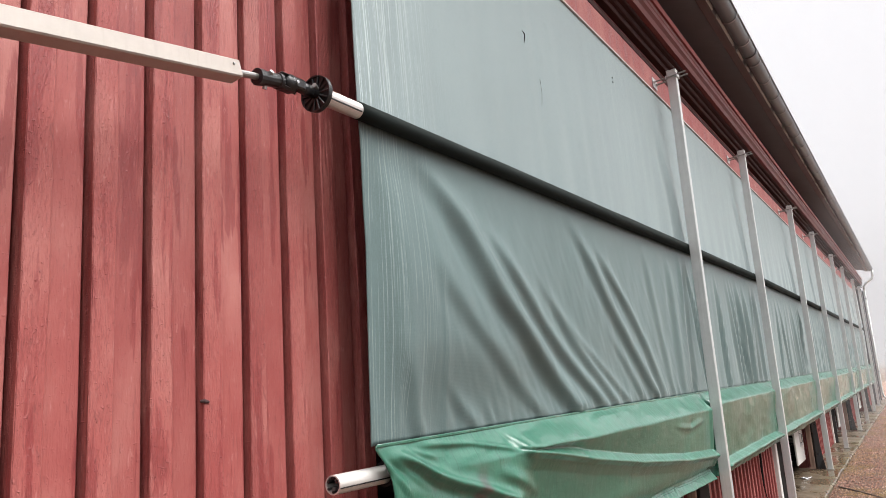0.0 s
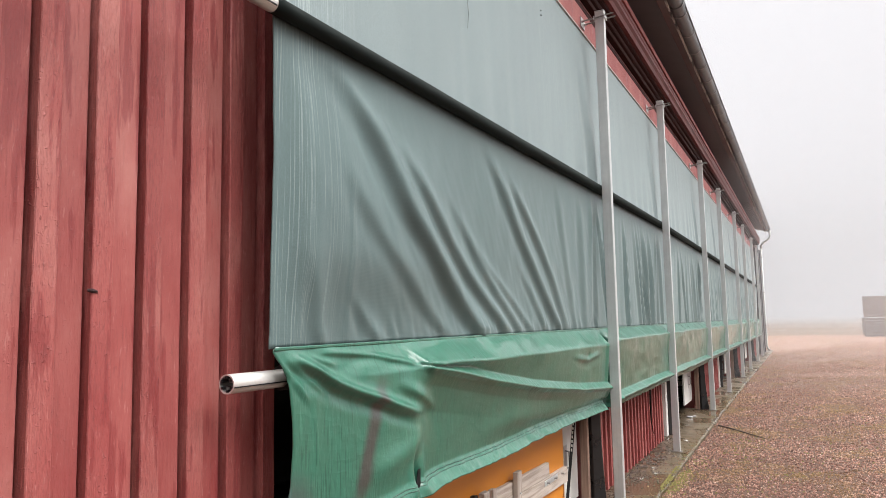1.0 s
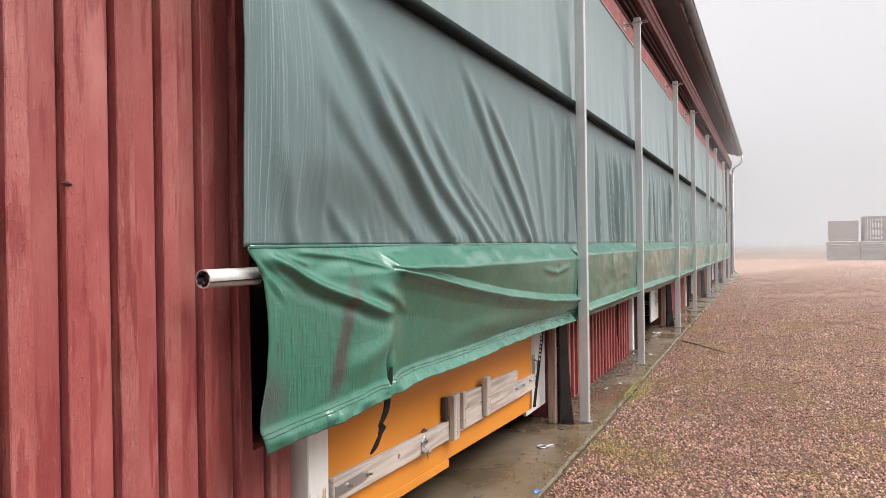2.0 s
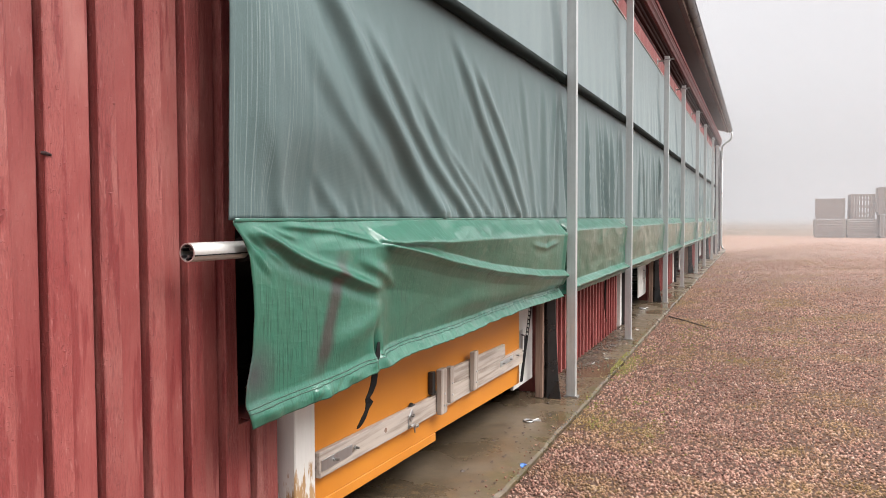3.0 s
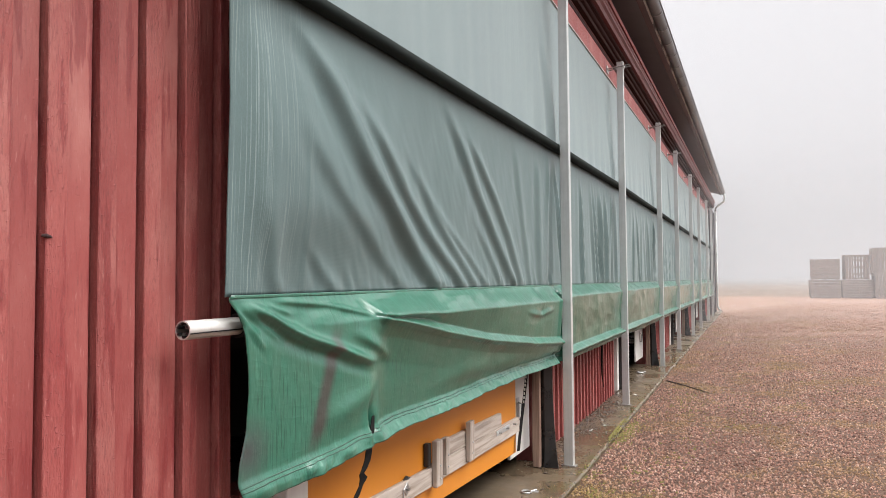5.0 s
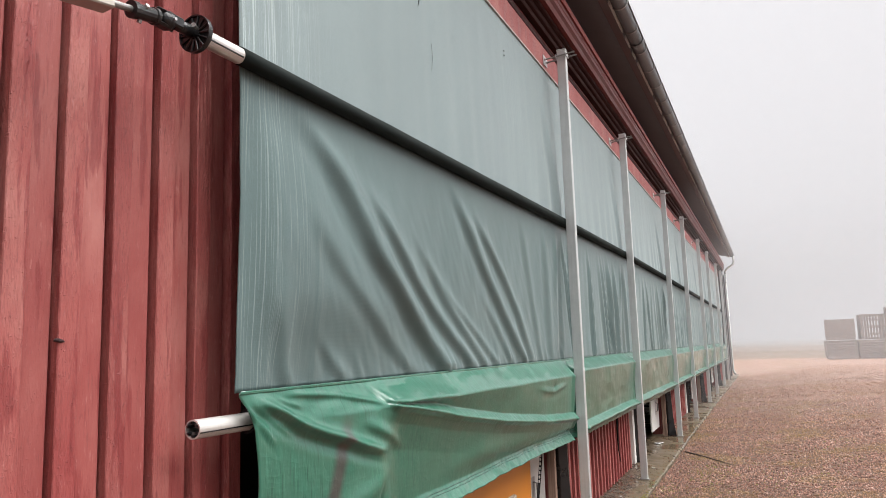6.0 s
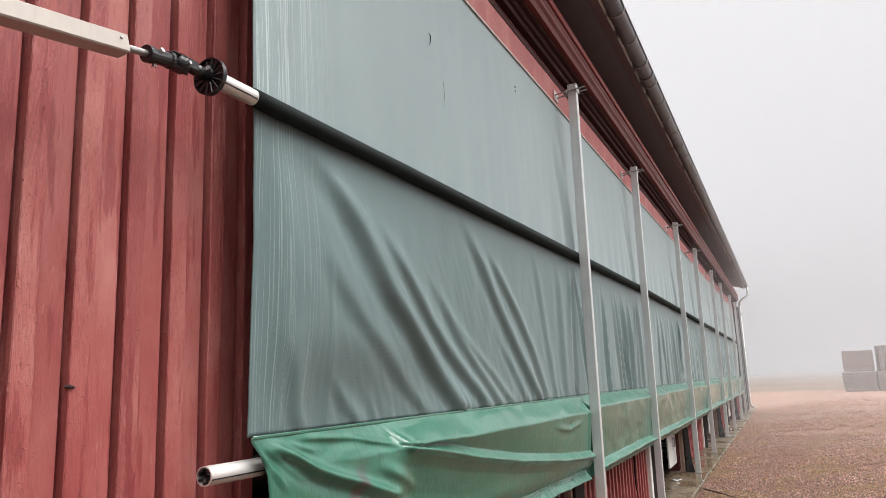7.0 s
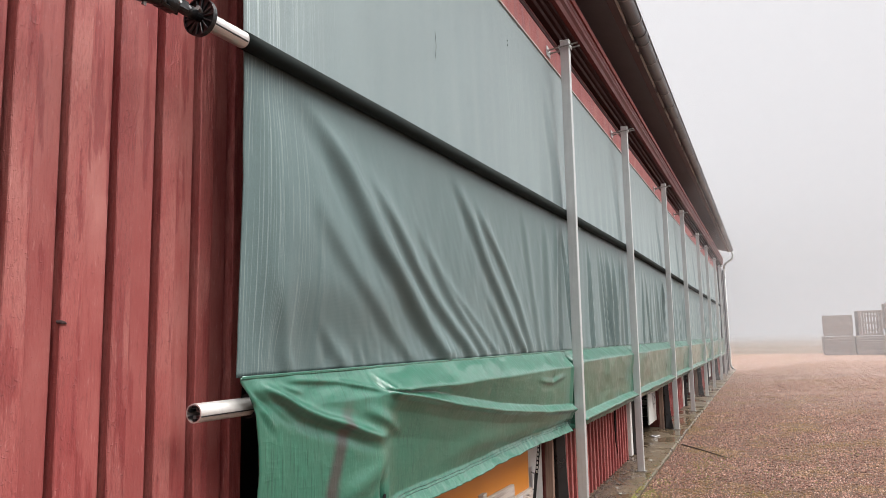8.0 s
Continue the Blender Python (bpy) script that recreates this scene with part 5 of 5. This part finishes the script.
# second strap off the next bay's hem
single("hem_strap", rod([(0.30, 7.90, 0.86), (0.29, 7.93, 0.70), (0.28, 7.98, 0.52), (0.27, 8.12, 0.36)], [0.012, 0.012, 0.008, 0.004], 6), WEBBING, (0.3, 7.9, 0.4), "frayed black strap hanging from the skirt's hem", "strap")


# jambs where the next openings begin
def jamb(y):
    z = floor_z(y)
    single("white_jamb", block((-0.02, y - 0.12, z), (0.105, y, z + 1.2), 0.005, None, None, 0.002), TRIM, (0.04, y - 0.06, z), "white painted jamb at an opening", "jamb", "white jambs at the openings")
    single("rubber_strip", block((0.0, y + 0.02, z), (0.16, y + 0.05, z + 1.2), 0.004, None, None, 0.006), RUBBER, (0.08, y + 0.03, z), "black rubber draught strip at an opening", "rubber strip", "rubber strips beside the openings")


for y in (10.10, 16.97, 23.83):
    jamb(y)

# low red walls between the openings
LOW = [(6.02, 9.96), (13.06, 16.83), (19.92, 23.70), (26.77, 30.74)]
low_walls = []
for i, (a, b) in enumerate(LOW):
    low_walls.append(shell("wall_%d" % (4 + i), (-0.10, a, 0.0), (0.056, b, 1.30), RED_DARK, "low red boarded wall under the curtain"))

# added near-black sheets behind the curtain, so that no light comes through
shell("wall_inner", (-0.24, 1.96, 1.30), (-0.125, END - 0.16, 4.9), INSIDE_SHADE, "added near-black sheet blocking light behind the curtain")
shell("wall_partition", (-3.2, 2.0, 0.0), (-3.1, END - 0.16, 5.0), INSIDE_SHADE, "added near-black sheet inside the barn, standing for shade")

# dark corner post at the far end
upright("corner_post", (0.105, 31.6, floor_z(31)), (0.345, 32.0, 4.35), SLATE, "dark steel corner post at the barn's far end", "post")
upright("corner_post", (0.105, END - 0.45, floor_z(33)), (0.325, END - 0.16, 4.40), SLATE, "dark grey sheet-clad corner post at the barn's end", "post")


# ---- small things on the apron ----
def ring_of(c, r, t, seg=20, tilt=0.0):
    bm = bmesh.new()
    n = 8
    grid = []
    for i in range(seg):
        a = 2 * math.pi * i / seg
        ring = []
        for j in range(n):
            q = 2 * math.pi * j / n
            rr = r + t * math.cos(q)
            ring.append(bm.verts.new((c[0] + rr * math.cos(a), c[1] + rr * math.sin(a), c[2] + t + t * math.sin(q) + tilt * math.cos(a))))
        grid.append(ring)
    for i in range(seg):
        for j in range(n):
            bm.faces.new((grid[i][j], grid[(i + 1) % seg][j], grid[(i + 1) % seg][(j + 1) % n], grid[i][(j + 1) % n]))
    return bm


rg = thing("floor_ring", (0.26, 5.11, -0.004), "zinc anchor ring lying on the wet apron", "ring")
part("ring", ring_of((0.262, 5.10, -0.004), 0.036, 0.007), ZINC, rg)
part("eye_bolt", rod([(0.285, 5.13, -0.002), (0.32, 5.17, 0.004)], 0.009, 8), ROD, rg)
part("base_plate", block((0.29, 5.13, -0.006), (0.34, 5.18, -0.001), 0.002), ROD, rg)
rg2 = thing("floor_ring", (0.10, 11.95, floor_z(11.95)), "zinc anchor ring lying on the wet apron", "ring")
part("ring", ring_of((0.13, 11.9, floor_z(11.9) - 0.004), 0.045, 0.010), ZINC, rg2)
part("eye_bolt", rod([(0.16, 11.93, 0.068), (0.21, 11.98, 0.074)], 0.010, 8), ROD, rg2)

lit = random.Random(3)
for i, (x, y, m, lab) in enumerate(((0.27, 7.42, LITTER, "scrap of pale plastic on the wet apron"), (0.36, 7.70, LITTER, "scrap of pale plastic on the wet apron"), (0.28, 7.95, LITTER, "crumpled pale plastic on the wet apron"), (0.37, 9.75, LITTER, "scrap of pale plastic on the wet apron"), (0.515, 4.13, BLUE, "small blue plastic scrap at the apron's edge"), (0.30, 13.5, LITTER, "scrap of pale plastic on the wet apron"))):
    z = floor_z(y) - 0.006
    bm = bmesh.new()
    ring = []
    for q in range(9):
        a = 2 * math.pi * q / 9
        s = lit.uniform(0.35, 1.2)
        ring.append((x + 0.020 * s * math.cos(a), y + 0.050 * s * math.sin(a), z + lit.uniform(0.003, 0.013)))
    hi_, lo_ = [bm.verts.new(p) for p in ring], [bm.verts.new((p[0], p[1], p[2] - 0.003)) for p in ring]
    mid_, und_ = bm.verts.new((x, y, z + 0.012)), bm.verts.new((x, y, z + 0.001))
    for q in range(9):
        w = (q + 1) % 9
        bm.faces.new((hi_[q], hi_[w], mid_))
        bm.faces.new((lo_[w], lo_[q], und_))
        bm.faces.new((hi_[w], hi_[q], lo_[q], lo_[w]))
    single("litter", bm, m, (x, y, z), lab, "litter", "scraps of litter on the apron")

single("twig", rod([(0.60, 11.40, yard_z(0.6, 11.4) + 0.014), (0.80, 11.15, yard_z(0.8, 11.1) + 0.016), (1.02, 10.85, yard_z(1.0, 10.8) + 0.012), (1.20, 10.52, yard_z(1.2, 10.5) + 0.018), (1.30, 10.40, yard_z(1.3, 10.4) + 0.012)], [0.011, 0.010, 0.008, 0.006, 0.003], 7), TWIG, (1.0, 10.8, yard_z(1, 10.8)), "thin dark wet twig on the gravel", "twig")


# ---- stacked crates across the yard ----
def build_crate(base, wide, deep, high, rows, label, turn=0.0, group="stacked crates", upright_slats=False):
    c = thing("crate", base, label, "crate", group)
    bx, by, bz = base
    x0, x1, y0, y1 = bx - wide / 2, bx + wide / 2, by - deep / 2, by + deep / 2
    foot = 0.10
    for x in (x0 + 0.04, bx - 0.05, x1 - 0.14):
        part("runner", block((x, y0, bz), (x + 0.10, y1, bz + foot), 0.006), CRATE_WOOD, c)
    part("skid", block((x0, y0 - 0.002, bz + 0.012), (x1, y0 + 0.018, bz + foot - 0.004), 0.003), CRATE_WOOD, c)
    part("base", block((x0, y0, bz + foot), (x1, y1, bz + foot + 0.03), 0.004), CRATE_WOOD, c)
    for x in (x0, x1 - 0.07):
        for y in (y0 + 0.024, y1 - 0.094):
            part("corner_post", block((x + 0.002, y, bz + foot), (x + 0.068, y + 0.07, bz + high), 0.005), CRATE_UP, c)
    if upright_slats:
        n = rows
        w = (wide - 0.02) / n
        for i in range(n):
            part("slat", block((x0 + 0.01 + i * w, y0, bz + foot), (x0 + 0.01 + (i + 1) * w - 0.025, y0 + 0.022, bz + high), 0.003), CRATE_UP, c)
            part("slat", block((x0 + 0.01 + i * w, y1 - 0.022, bz + foot), (x0 + 0.01 + (i + 1) * w - 0.025, y1, bz + high), 0.003), CRATE_UP, c)
    else:
        h = (high - foot - 0.03) / rows
        for i in range(rows):
            z = bz + foot + 0.03 + i * h
            part("slat", block((x0, y0, z), (x1, y0 + 0.022, z + h - 0.018), 0.003, None, None, 0.004), CRATE_WOOD, c)
            part("slat", block((x0, y1 - 0.022, z), (x1, y1, z + h - 0.018), 0.003), CRATE_WOOD, c)
            for x in (x0 - 0.022, x1):
                part("slat", block((x, y0, z), (x + 0.022, y1, z + h - 0.018), 0.003), CRATE_WOOD, c)
    c.rotation_euler = (0, 0, turn)
    return c


def tipped_crate(base, wide, deep, high, label, turn):
    """A crate on its side, its slatted base facing out."""
    c = thing("crate", base, label, "crate", "stacked crates")
    bx, by, bz = base
    x0, x1 = bx - wide / 2, bx + wide / 2
    y0, y1 = by - deep / 2, by + deep / 2
    n = 8
    w = wide / n
    r = random.Random(11)
    for i in range(n):
        gap = 0.045 if i in (2, 3, 4, 5) else 0.015
        part("slat", block((x0 + i * w, y0, bz), (x0 + (i + 1) * w - gap, y0 + 0.022, bz + high), 0.003), CRATE_UP, c)
        if gap > 0.03:
            for q in range(3):
                z = bz + high * (0.18 + 0.28 * q + r.uniform(-0.03, 0.03))
                part("block", block((x0 + (i + 1) * w - gap, y0 + 0.002, z), (x0 + (i + 1) * w, y0 + 0.022, z + high * 0.09), 0.0), CRATE_UP, c)
    for z in (bz, bz + high - 0.10, bz + high * 0.48):
        part("runner", block((x0, y0 + 0.023, z), (x1, y0 + 0.09, z + 0.10), 0.005), CRATE_WOOD, c)
    for x in (x0 - 0.022, x1):
        part("side", block((x, y0, bz), (x + 0.022, y1, bz + high), 0.003), CRATE_UP, c)
    part("top_side", block((x0 - 0.03, y0, bz + high), (x1 + 0.03, y1, bz + high + 0.022), 0.003), CRATE_WOOD, c)
    c.rotation_euler = (0, 0, turn)
    return c


CY = 41.55
g0 = yard_z(5.5, CY - 0.4) - 0.01
build_crate((5.13, CY, g0), 1.33, 1.10, 0.93, 6, "weathered grey slatted crate standing on the gravel", 0.02)
build_crate((6.55, CY, g0), 1.30, 1.10, 0.93, 7, "weathered grey slatted crate with gaps on the gravel", -0.02)
build_crate((7.92, CY - 0.2, g0 - 0.02), 1.32, 1.10, 1.16, 8, "tall grey crate with upright slats on the gravel", 0.02, "stacked crates", True)
build_crate((5.15, CY, g0 + 0.935), 1.28, 1.06, 1.04, 1, "plain grey boarded crate stacked on another", -0.05)
tipped_crate((6.53, CY, g0 + 0.935), 1.00, 1.00, 1.20, "slatted crate tipped on its side on a stack", 0.05)
build_crate((7.86, CY - 0.2, g0 + 1.145), 1.36, 1.10, 1.34, 8, "grey crate with upright slats stacked on another", 0.0, "stacked crates", True)
build_crate((9.40, CY, g0), 1.24, 1.10, 1.16, 7, "weathered grey slatted crate beside the stack", 0.0)
build_crate((9.40, CY, g0 + 1.165), 1.24, 1.10, 1.16, 7, "weathered grey slatted crate stacked on another", 0.0)


# ---- glowing sheets for the fog beyond the yard ----
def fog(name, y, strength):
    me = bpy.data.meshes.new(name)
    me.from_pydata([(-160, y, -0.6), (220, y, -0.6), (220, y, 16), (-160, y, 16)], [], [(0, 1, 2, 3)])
    me.materials.append(fog_glow_mat(name, strength))
    ob = tagged(new(name, me), "glowing pale sheet standing in for fog over the field", "backdrop", kind="structure")
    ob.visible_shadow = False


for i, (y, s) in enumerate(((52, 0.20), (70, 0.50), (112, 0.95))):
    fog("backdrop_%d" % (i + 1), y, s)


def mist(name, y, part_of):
    """An added upright sheet standing in for haze: scatters daylight, lets the rest through."""
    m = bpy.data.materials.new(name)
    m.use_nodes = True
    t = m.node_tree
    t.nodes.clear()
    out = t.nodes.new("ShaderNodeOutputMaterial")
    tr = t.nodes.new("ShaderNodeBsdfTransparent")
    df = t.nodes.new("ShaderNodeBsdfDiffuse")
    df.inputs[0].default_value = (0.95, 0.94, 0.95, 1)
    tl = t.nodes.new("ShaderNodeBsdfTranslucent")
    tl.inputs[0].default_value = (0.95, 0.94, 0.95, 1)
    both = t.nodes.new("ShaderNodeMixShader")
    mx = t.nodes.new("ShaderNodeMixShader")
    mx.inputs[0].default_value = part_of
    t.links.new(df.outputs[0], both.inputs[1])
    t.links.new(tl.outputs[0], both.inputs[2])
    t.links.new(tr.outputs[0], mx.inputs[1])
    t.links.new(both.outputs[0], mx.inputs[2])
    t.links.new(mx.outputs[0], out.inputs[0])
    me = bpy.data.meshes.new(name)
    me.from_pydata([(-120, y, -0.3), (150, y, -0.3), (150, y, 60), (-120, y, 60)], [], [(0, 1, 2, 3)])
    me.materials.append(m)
    ob = tagged(new(name, me), "added see-through sheet standing in for haze across the yard", "backdrop", kind="structure")
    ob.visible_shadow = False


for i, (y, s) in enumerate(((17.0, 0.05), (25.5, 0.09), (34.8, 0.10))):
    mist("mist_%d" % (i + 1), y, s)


# ---- loose stones of the yard, and moss at the apron's edge ----
def build_stones():
    r = np.random.RandomState(5)
    base = np.array([(1, 0, 0), (0.3, 0.95, 0), (-0.8, 0.55, 0), (-0.75, -0.6, 0), (0.35, -0.9, 0), (0.15, 0.1, 0.95), (-0.15, 0.0, -0.5)], float)
    tris = np.array([(0, 1, 5), (1, 2, 5), (2, 3, 5), (3, 4, 5), (4, 0, 5), (1, 0, 6), (2, 1, 6), (3, 2, 6), (4, 3, 6), (0, 4, 6)])
    spots = []
    ya = -2.0
    while ya < 36.0:
        yb = ya + 0.5
        mid = max(4.2, ya + 0.25)
        per = 3900 * (4.2 / mid) ** 1.55
        lo, hi = 0.0052 + 0.00024 * (mid - 4.2), 0.0150 + 0.00026 * (mid - 4.2)
        x1 = 2.25 + 0.16 * yb
        n = int(0.5 * (x1 - 0.54) * per)
        xy = np.stack([r.uniform(0.545, x1, n), r.uniform(ya, yb, n)], 1)
        s = lo + (hi - lo) * r.beta(1.3, 2.6, n)
        keep = r.uniform(0, 1, n) < np.clip((x1 - xy[:, 0]) / 0.8, 0, 1) * np.clip((36.0 - xy[:, 1]) / 24.0, 0, 1)
        keep &= r.uniform(0, 1, n) < np.clip((xy[:, 1] + 2.0) / 4.2, 0, 1)
        spots += list(zip(xy[keep, 0], xy[keep, 1], s[keep]))
        ya = yb
    # a scatter of strays on the apron
    for _ in range(550):
        y = r.uniform(2.8, 15)
        x = 0.54 - abs(r.normal(0, 0.10))
        spots.append((x, y, r.uniform(0.003, 0.009)))
    n = len(spots)
    V = np.empty((n, 7, 3))
    ang = r.uniform(0, 2 * math.pi, n)
    jig = r.uniform(0.7, 1.3, (n, 7, 3))
    for i, (x, y, s) in enumerate(spots):
        b = base * jig[i] * s
        c, q = math.cos(ang[i]), math.sin(ang[i])
        z = yard_z(x, y) if x > 0.545 else floor_z(y) - 0.004
        V[i, :, 0] = x + c * b[:, 0] - q * b[:, 1]
        V[i, :, 1] = y + q * b[:, 0] + c * b[:, 1]
        V[i, :, 2] = z + b[:, 2] + s * 0.30
    F = (tris[None] + (np.arange(n) * 7)[:, None, None]).reshape(-1, 3)
    me = bpy.data.meshes.new("gravel")
    me.vertices.add(n * 7)
    me.vertices.foreach_set("co", V.ravel())
    me.loops.add(len(F) * 3)
    me.loops.foreach_set("vertex_index", F.ravel().astype(np.int32))
    me.polygons.add(len(F))
    me.polygons.foreach_set("loop_start", (np.arange(len(F)) * 3).astype(np.int32))
    me.update(calc_edges=True)
    me.materials.append(STONES)
    tagged(new("gravel", me), "loose crushed pink and grey gravel", "gravel", kind="stuff")


def build_moss():
    r = random.Random(9)
    bm = bmesh.new()
    patches = [(0.59, 7.9, 0.13, 170), (0.57, 7.2, 0.12, 120), (0.53, 7.5, 0.08, 120), (1.35, 7.6, 0.4, 90), (1.9, 9.6, 0.5, 90), (2.6, 12.0, 0.6, 90), (0.58, 5.9, 0.08, 40), (1.06, 10.3, 0.35, 90), (1.1, 9.2, 0.30, 70), (1.05, 6.3, 0.22, 60), (1.15, 5.3, 0.2, 50), (0.72, 5.4, 0.10, 40), (1.5, 13.8, 0.5, 80), (0.66, 8.6, 0.12, 60)]
    for cx, cy, sp, n in patches:
        for _ in range(n):
            x = max(0.50, cx + r.gauss(0, sp * 0.6))
            y = cy + r.gauss(0, sp * 1.4)
            z = (yard_z(x, y) if x > 0.545 else floor_z(y) - 0.006) + 0.004
            s = r.uniform(0.006, 0.016)
            tip = bm.verts.new((x, y, z + s * 0.9))
            k = 5
            a0 = r.uniform(0, 6)
            ring = [bm.verts.new((x + s * r.uniform(0.6, 1.2) * math.cos(a0 + 2 * math.pi * i / k), y + s * r.uniform(0.6, 1.2) * math.sin(a0 + 2 * math.pi * i / k), z)) for i in range(k)]
            for i in range(k):
                bm.faces.new((ring[i], ring[(i + 1) % k], tip))
    tagged(new("moss", mesh_from(bm, "moss", MOSS)), "yellow-green moss tufts along the apron", "moss", kind="stuff")


def build_debris():
    """Rotten leaf crumbs and grit blown against the wall's foot."""
    r = random.Random(14)
    bm = bmesh.new()
    spots = [(0.22, 8.3, 0.09, 0.3, 90), (0.16, 7.7, 0.07, 0.5, 90), (0.30, 7.5, 0.10, 0.25, 50), (0.14, 6.7, 0.05, 0.4, 40), (0.20, 9.3, 0.08, 0.4, 60), (0.25, 6.4, 0.10, 0.3, 40), (0.12, 10.0, 0.06, 0.4, 30), (0.3, 5.3, 0.12, 0.6, 14), (0.3, 4.2, 0.12, 0.5, 10)]
    for cx, cy, sx, sy, n in spots:
        for _ in range(2 * n):
            x, y = max(0.11, min(0.52, cx + r.gauss(0, sx))), cy + r.gauss(0, sy)
            z = floor_z(y) - 0.004
            s = r.uniform(0.004, 0.017)
            a0 = r.uniform(0, 6)
            ring = [bm.verts.new((x + s * r.uniform(0.5, 1.3) * math.cos(a0 + 1.571 * i), y + 1.4 * s * r.uniform(0.5, 1.3) * math.sin(a0 + 1.571 * i), z + r.uniform(0.0, 0.5) * s)) for i in range(4)]
            tip = bm.verts.new((x, y, z + s * 0.8))
            for i in range(4):
                bm.faces.new((ring[i], ring[(i + 1) % 4], tip))
            bm.faces.new(ring)
    tagged(new("leaf_litter", mesh_from(bm, "leaf_litter", TWIG)), "dark rotten leaf crumbs on the wet apron", "leaf litter", kind="stuff")


build_stones()
build_moss()
build_debris()


# ---- boards and battens of the walls ----
def uneven_slab(w, t, h, rough, seed, seg):
    """A sawn board with slightly wavy edges; its back lower corner at the origin."""
    r = random.Random(seed)
    bm = bmesh.new()
    rows = []
    for i in range(seg + 1):
        z = h * i / seg
        a = r.uniform(-rough, rough)
        b = r.uniform(-rough, rough)
        f = r.uniform(-rough, rough) * 0.5
        ch = 0.003
        rows.append([bm.verts.new(p) for p in ((0, a, z), (t - ch + f, a, z), (t + f, a + ch, z), (t + f, w + b - ch, z), (t - ch + f, w + b, z), (0, w + b, z))])
    for p, q in zip(rows, rows[1:]):
        for j in range(6):
            bm.faces.new((p[j], p[(j + 1) % 6], q[(j + 1) % 6], q[j]))
    bm.faces.new(rows[0])
    bm.faces.new(rows[-1])
    return bm


PITCH_Y = 0.1745
BATTEN_W = 0.068
def cladding(height):
    bd = [mesh_from(uneven_slab(0.155, 0.058, height, 0.0015, 60 + i, 8), "board", RED_BOARD) for i in range(4)]
    bt = [mesh_from(uneven_slab(BATTEN_W, 0.048, height, 0.0025, 80 + i, 14), "batten", RED_BATTEN) for i in range(4)]
    return bd, bt


boards, battens = cladding(4.72)
short_boards, short_battens = cladding(0.76)
pick = random.Random(21)
y = 1.222 - 24 * PITCH_Y
while y < 2.25:
    nudge = pick.uniform(-0.004, 0.004)
    low = y > 1.80
    wall = wall_foot if y > 1.93 else wall_near
    ob = new("batten", pick.choice(short_battens if y > 1.93 else battens))
    ob.parent = wall
    ob.location = (WALL_X - 0.048, y + nudge, 0.0)
    ob = new("board", pick.choice(short_boards if y > 1.93 else boards))
    ob.parent = wall
    ob.location = (0.0005, y + 0.006, 0.0)
    if 1.80 < y < 1.93:
        ob.scale = (1, 0.32, 1)
        ob = new("board", pick.choice(short_boards))
        ob.parent = wall_foot
        ob.location = (0.0005, y + 0.060, 0.0)
        ob.scale = (1, 0.66, 1)
    elif y > 2.1:
        ob.scale = (1, 0.3, 1)
    y += PITCH_Y

low_boards = [mesh_from(uneven_slab(0.140, 0.014, 1.28, 0.001, 100 + i, 3), "board", RED_BOARD) for i in range(3)]
low_battens = [mesh_from(uneven_slab(0.055, 0.034, 1.28, 0.0015, 120 + i, 4), "batten", RED_BATTEN) for i in range(3)]
for (a, b), wall in zip(LOW, low_walls):
    y = a + 0.02
    z = floor_z((a + b) / 2) + 0.02
    while y < b - 0.16:
        ob = new("batten", pick.choice(low_battens))
        ob.parent = wall
        ob.location = (0.0705, y, z)
        ob = new("board", pick.choice(low_boards))
        ob.parent = wall
        ob.location = (0.0562, y + 0.020, z)
        y += 0.165

# a worn knot at one batten's edge
KNOT = plain("dark_knot", (0.030, 0.010, 0.010), 0.8, 0.3, 60)
single("knot", rod([(0.074, 1.210, 1.707), (0.0815, 1.220, 1.706), (0.0815, 1.232, 1.704), (0.079, 1.240, 1.703)], [0.004, 0.006, 0.004, 0.001], 8), KNOT, (0.08, 1.22, 1.70), "dark worn knot in a red batten", "knot")
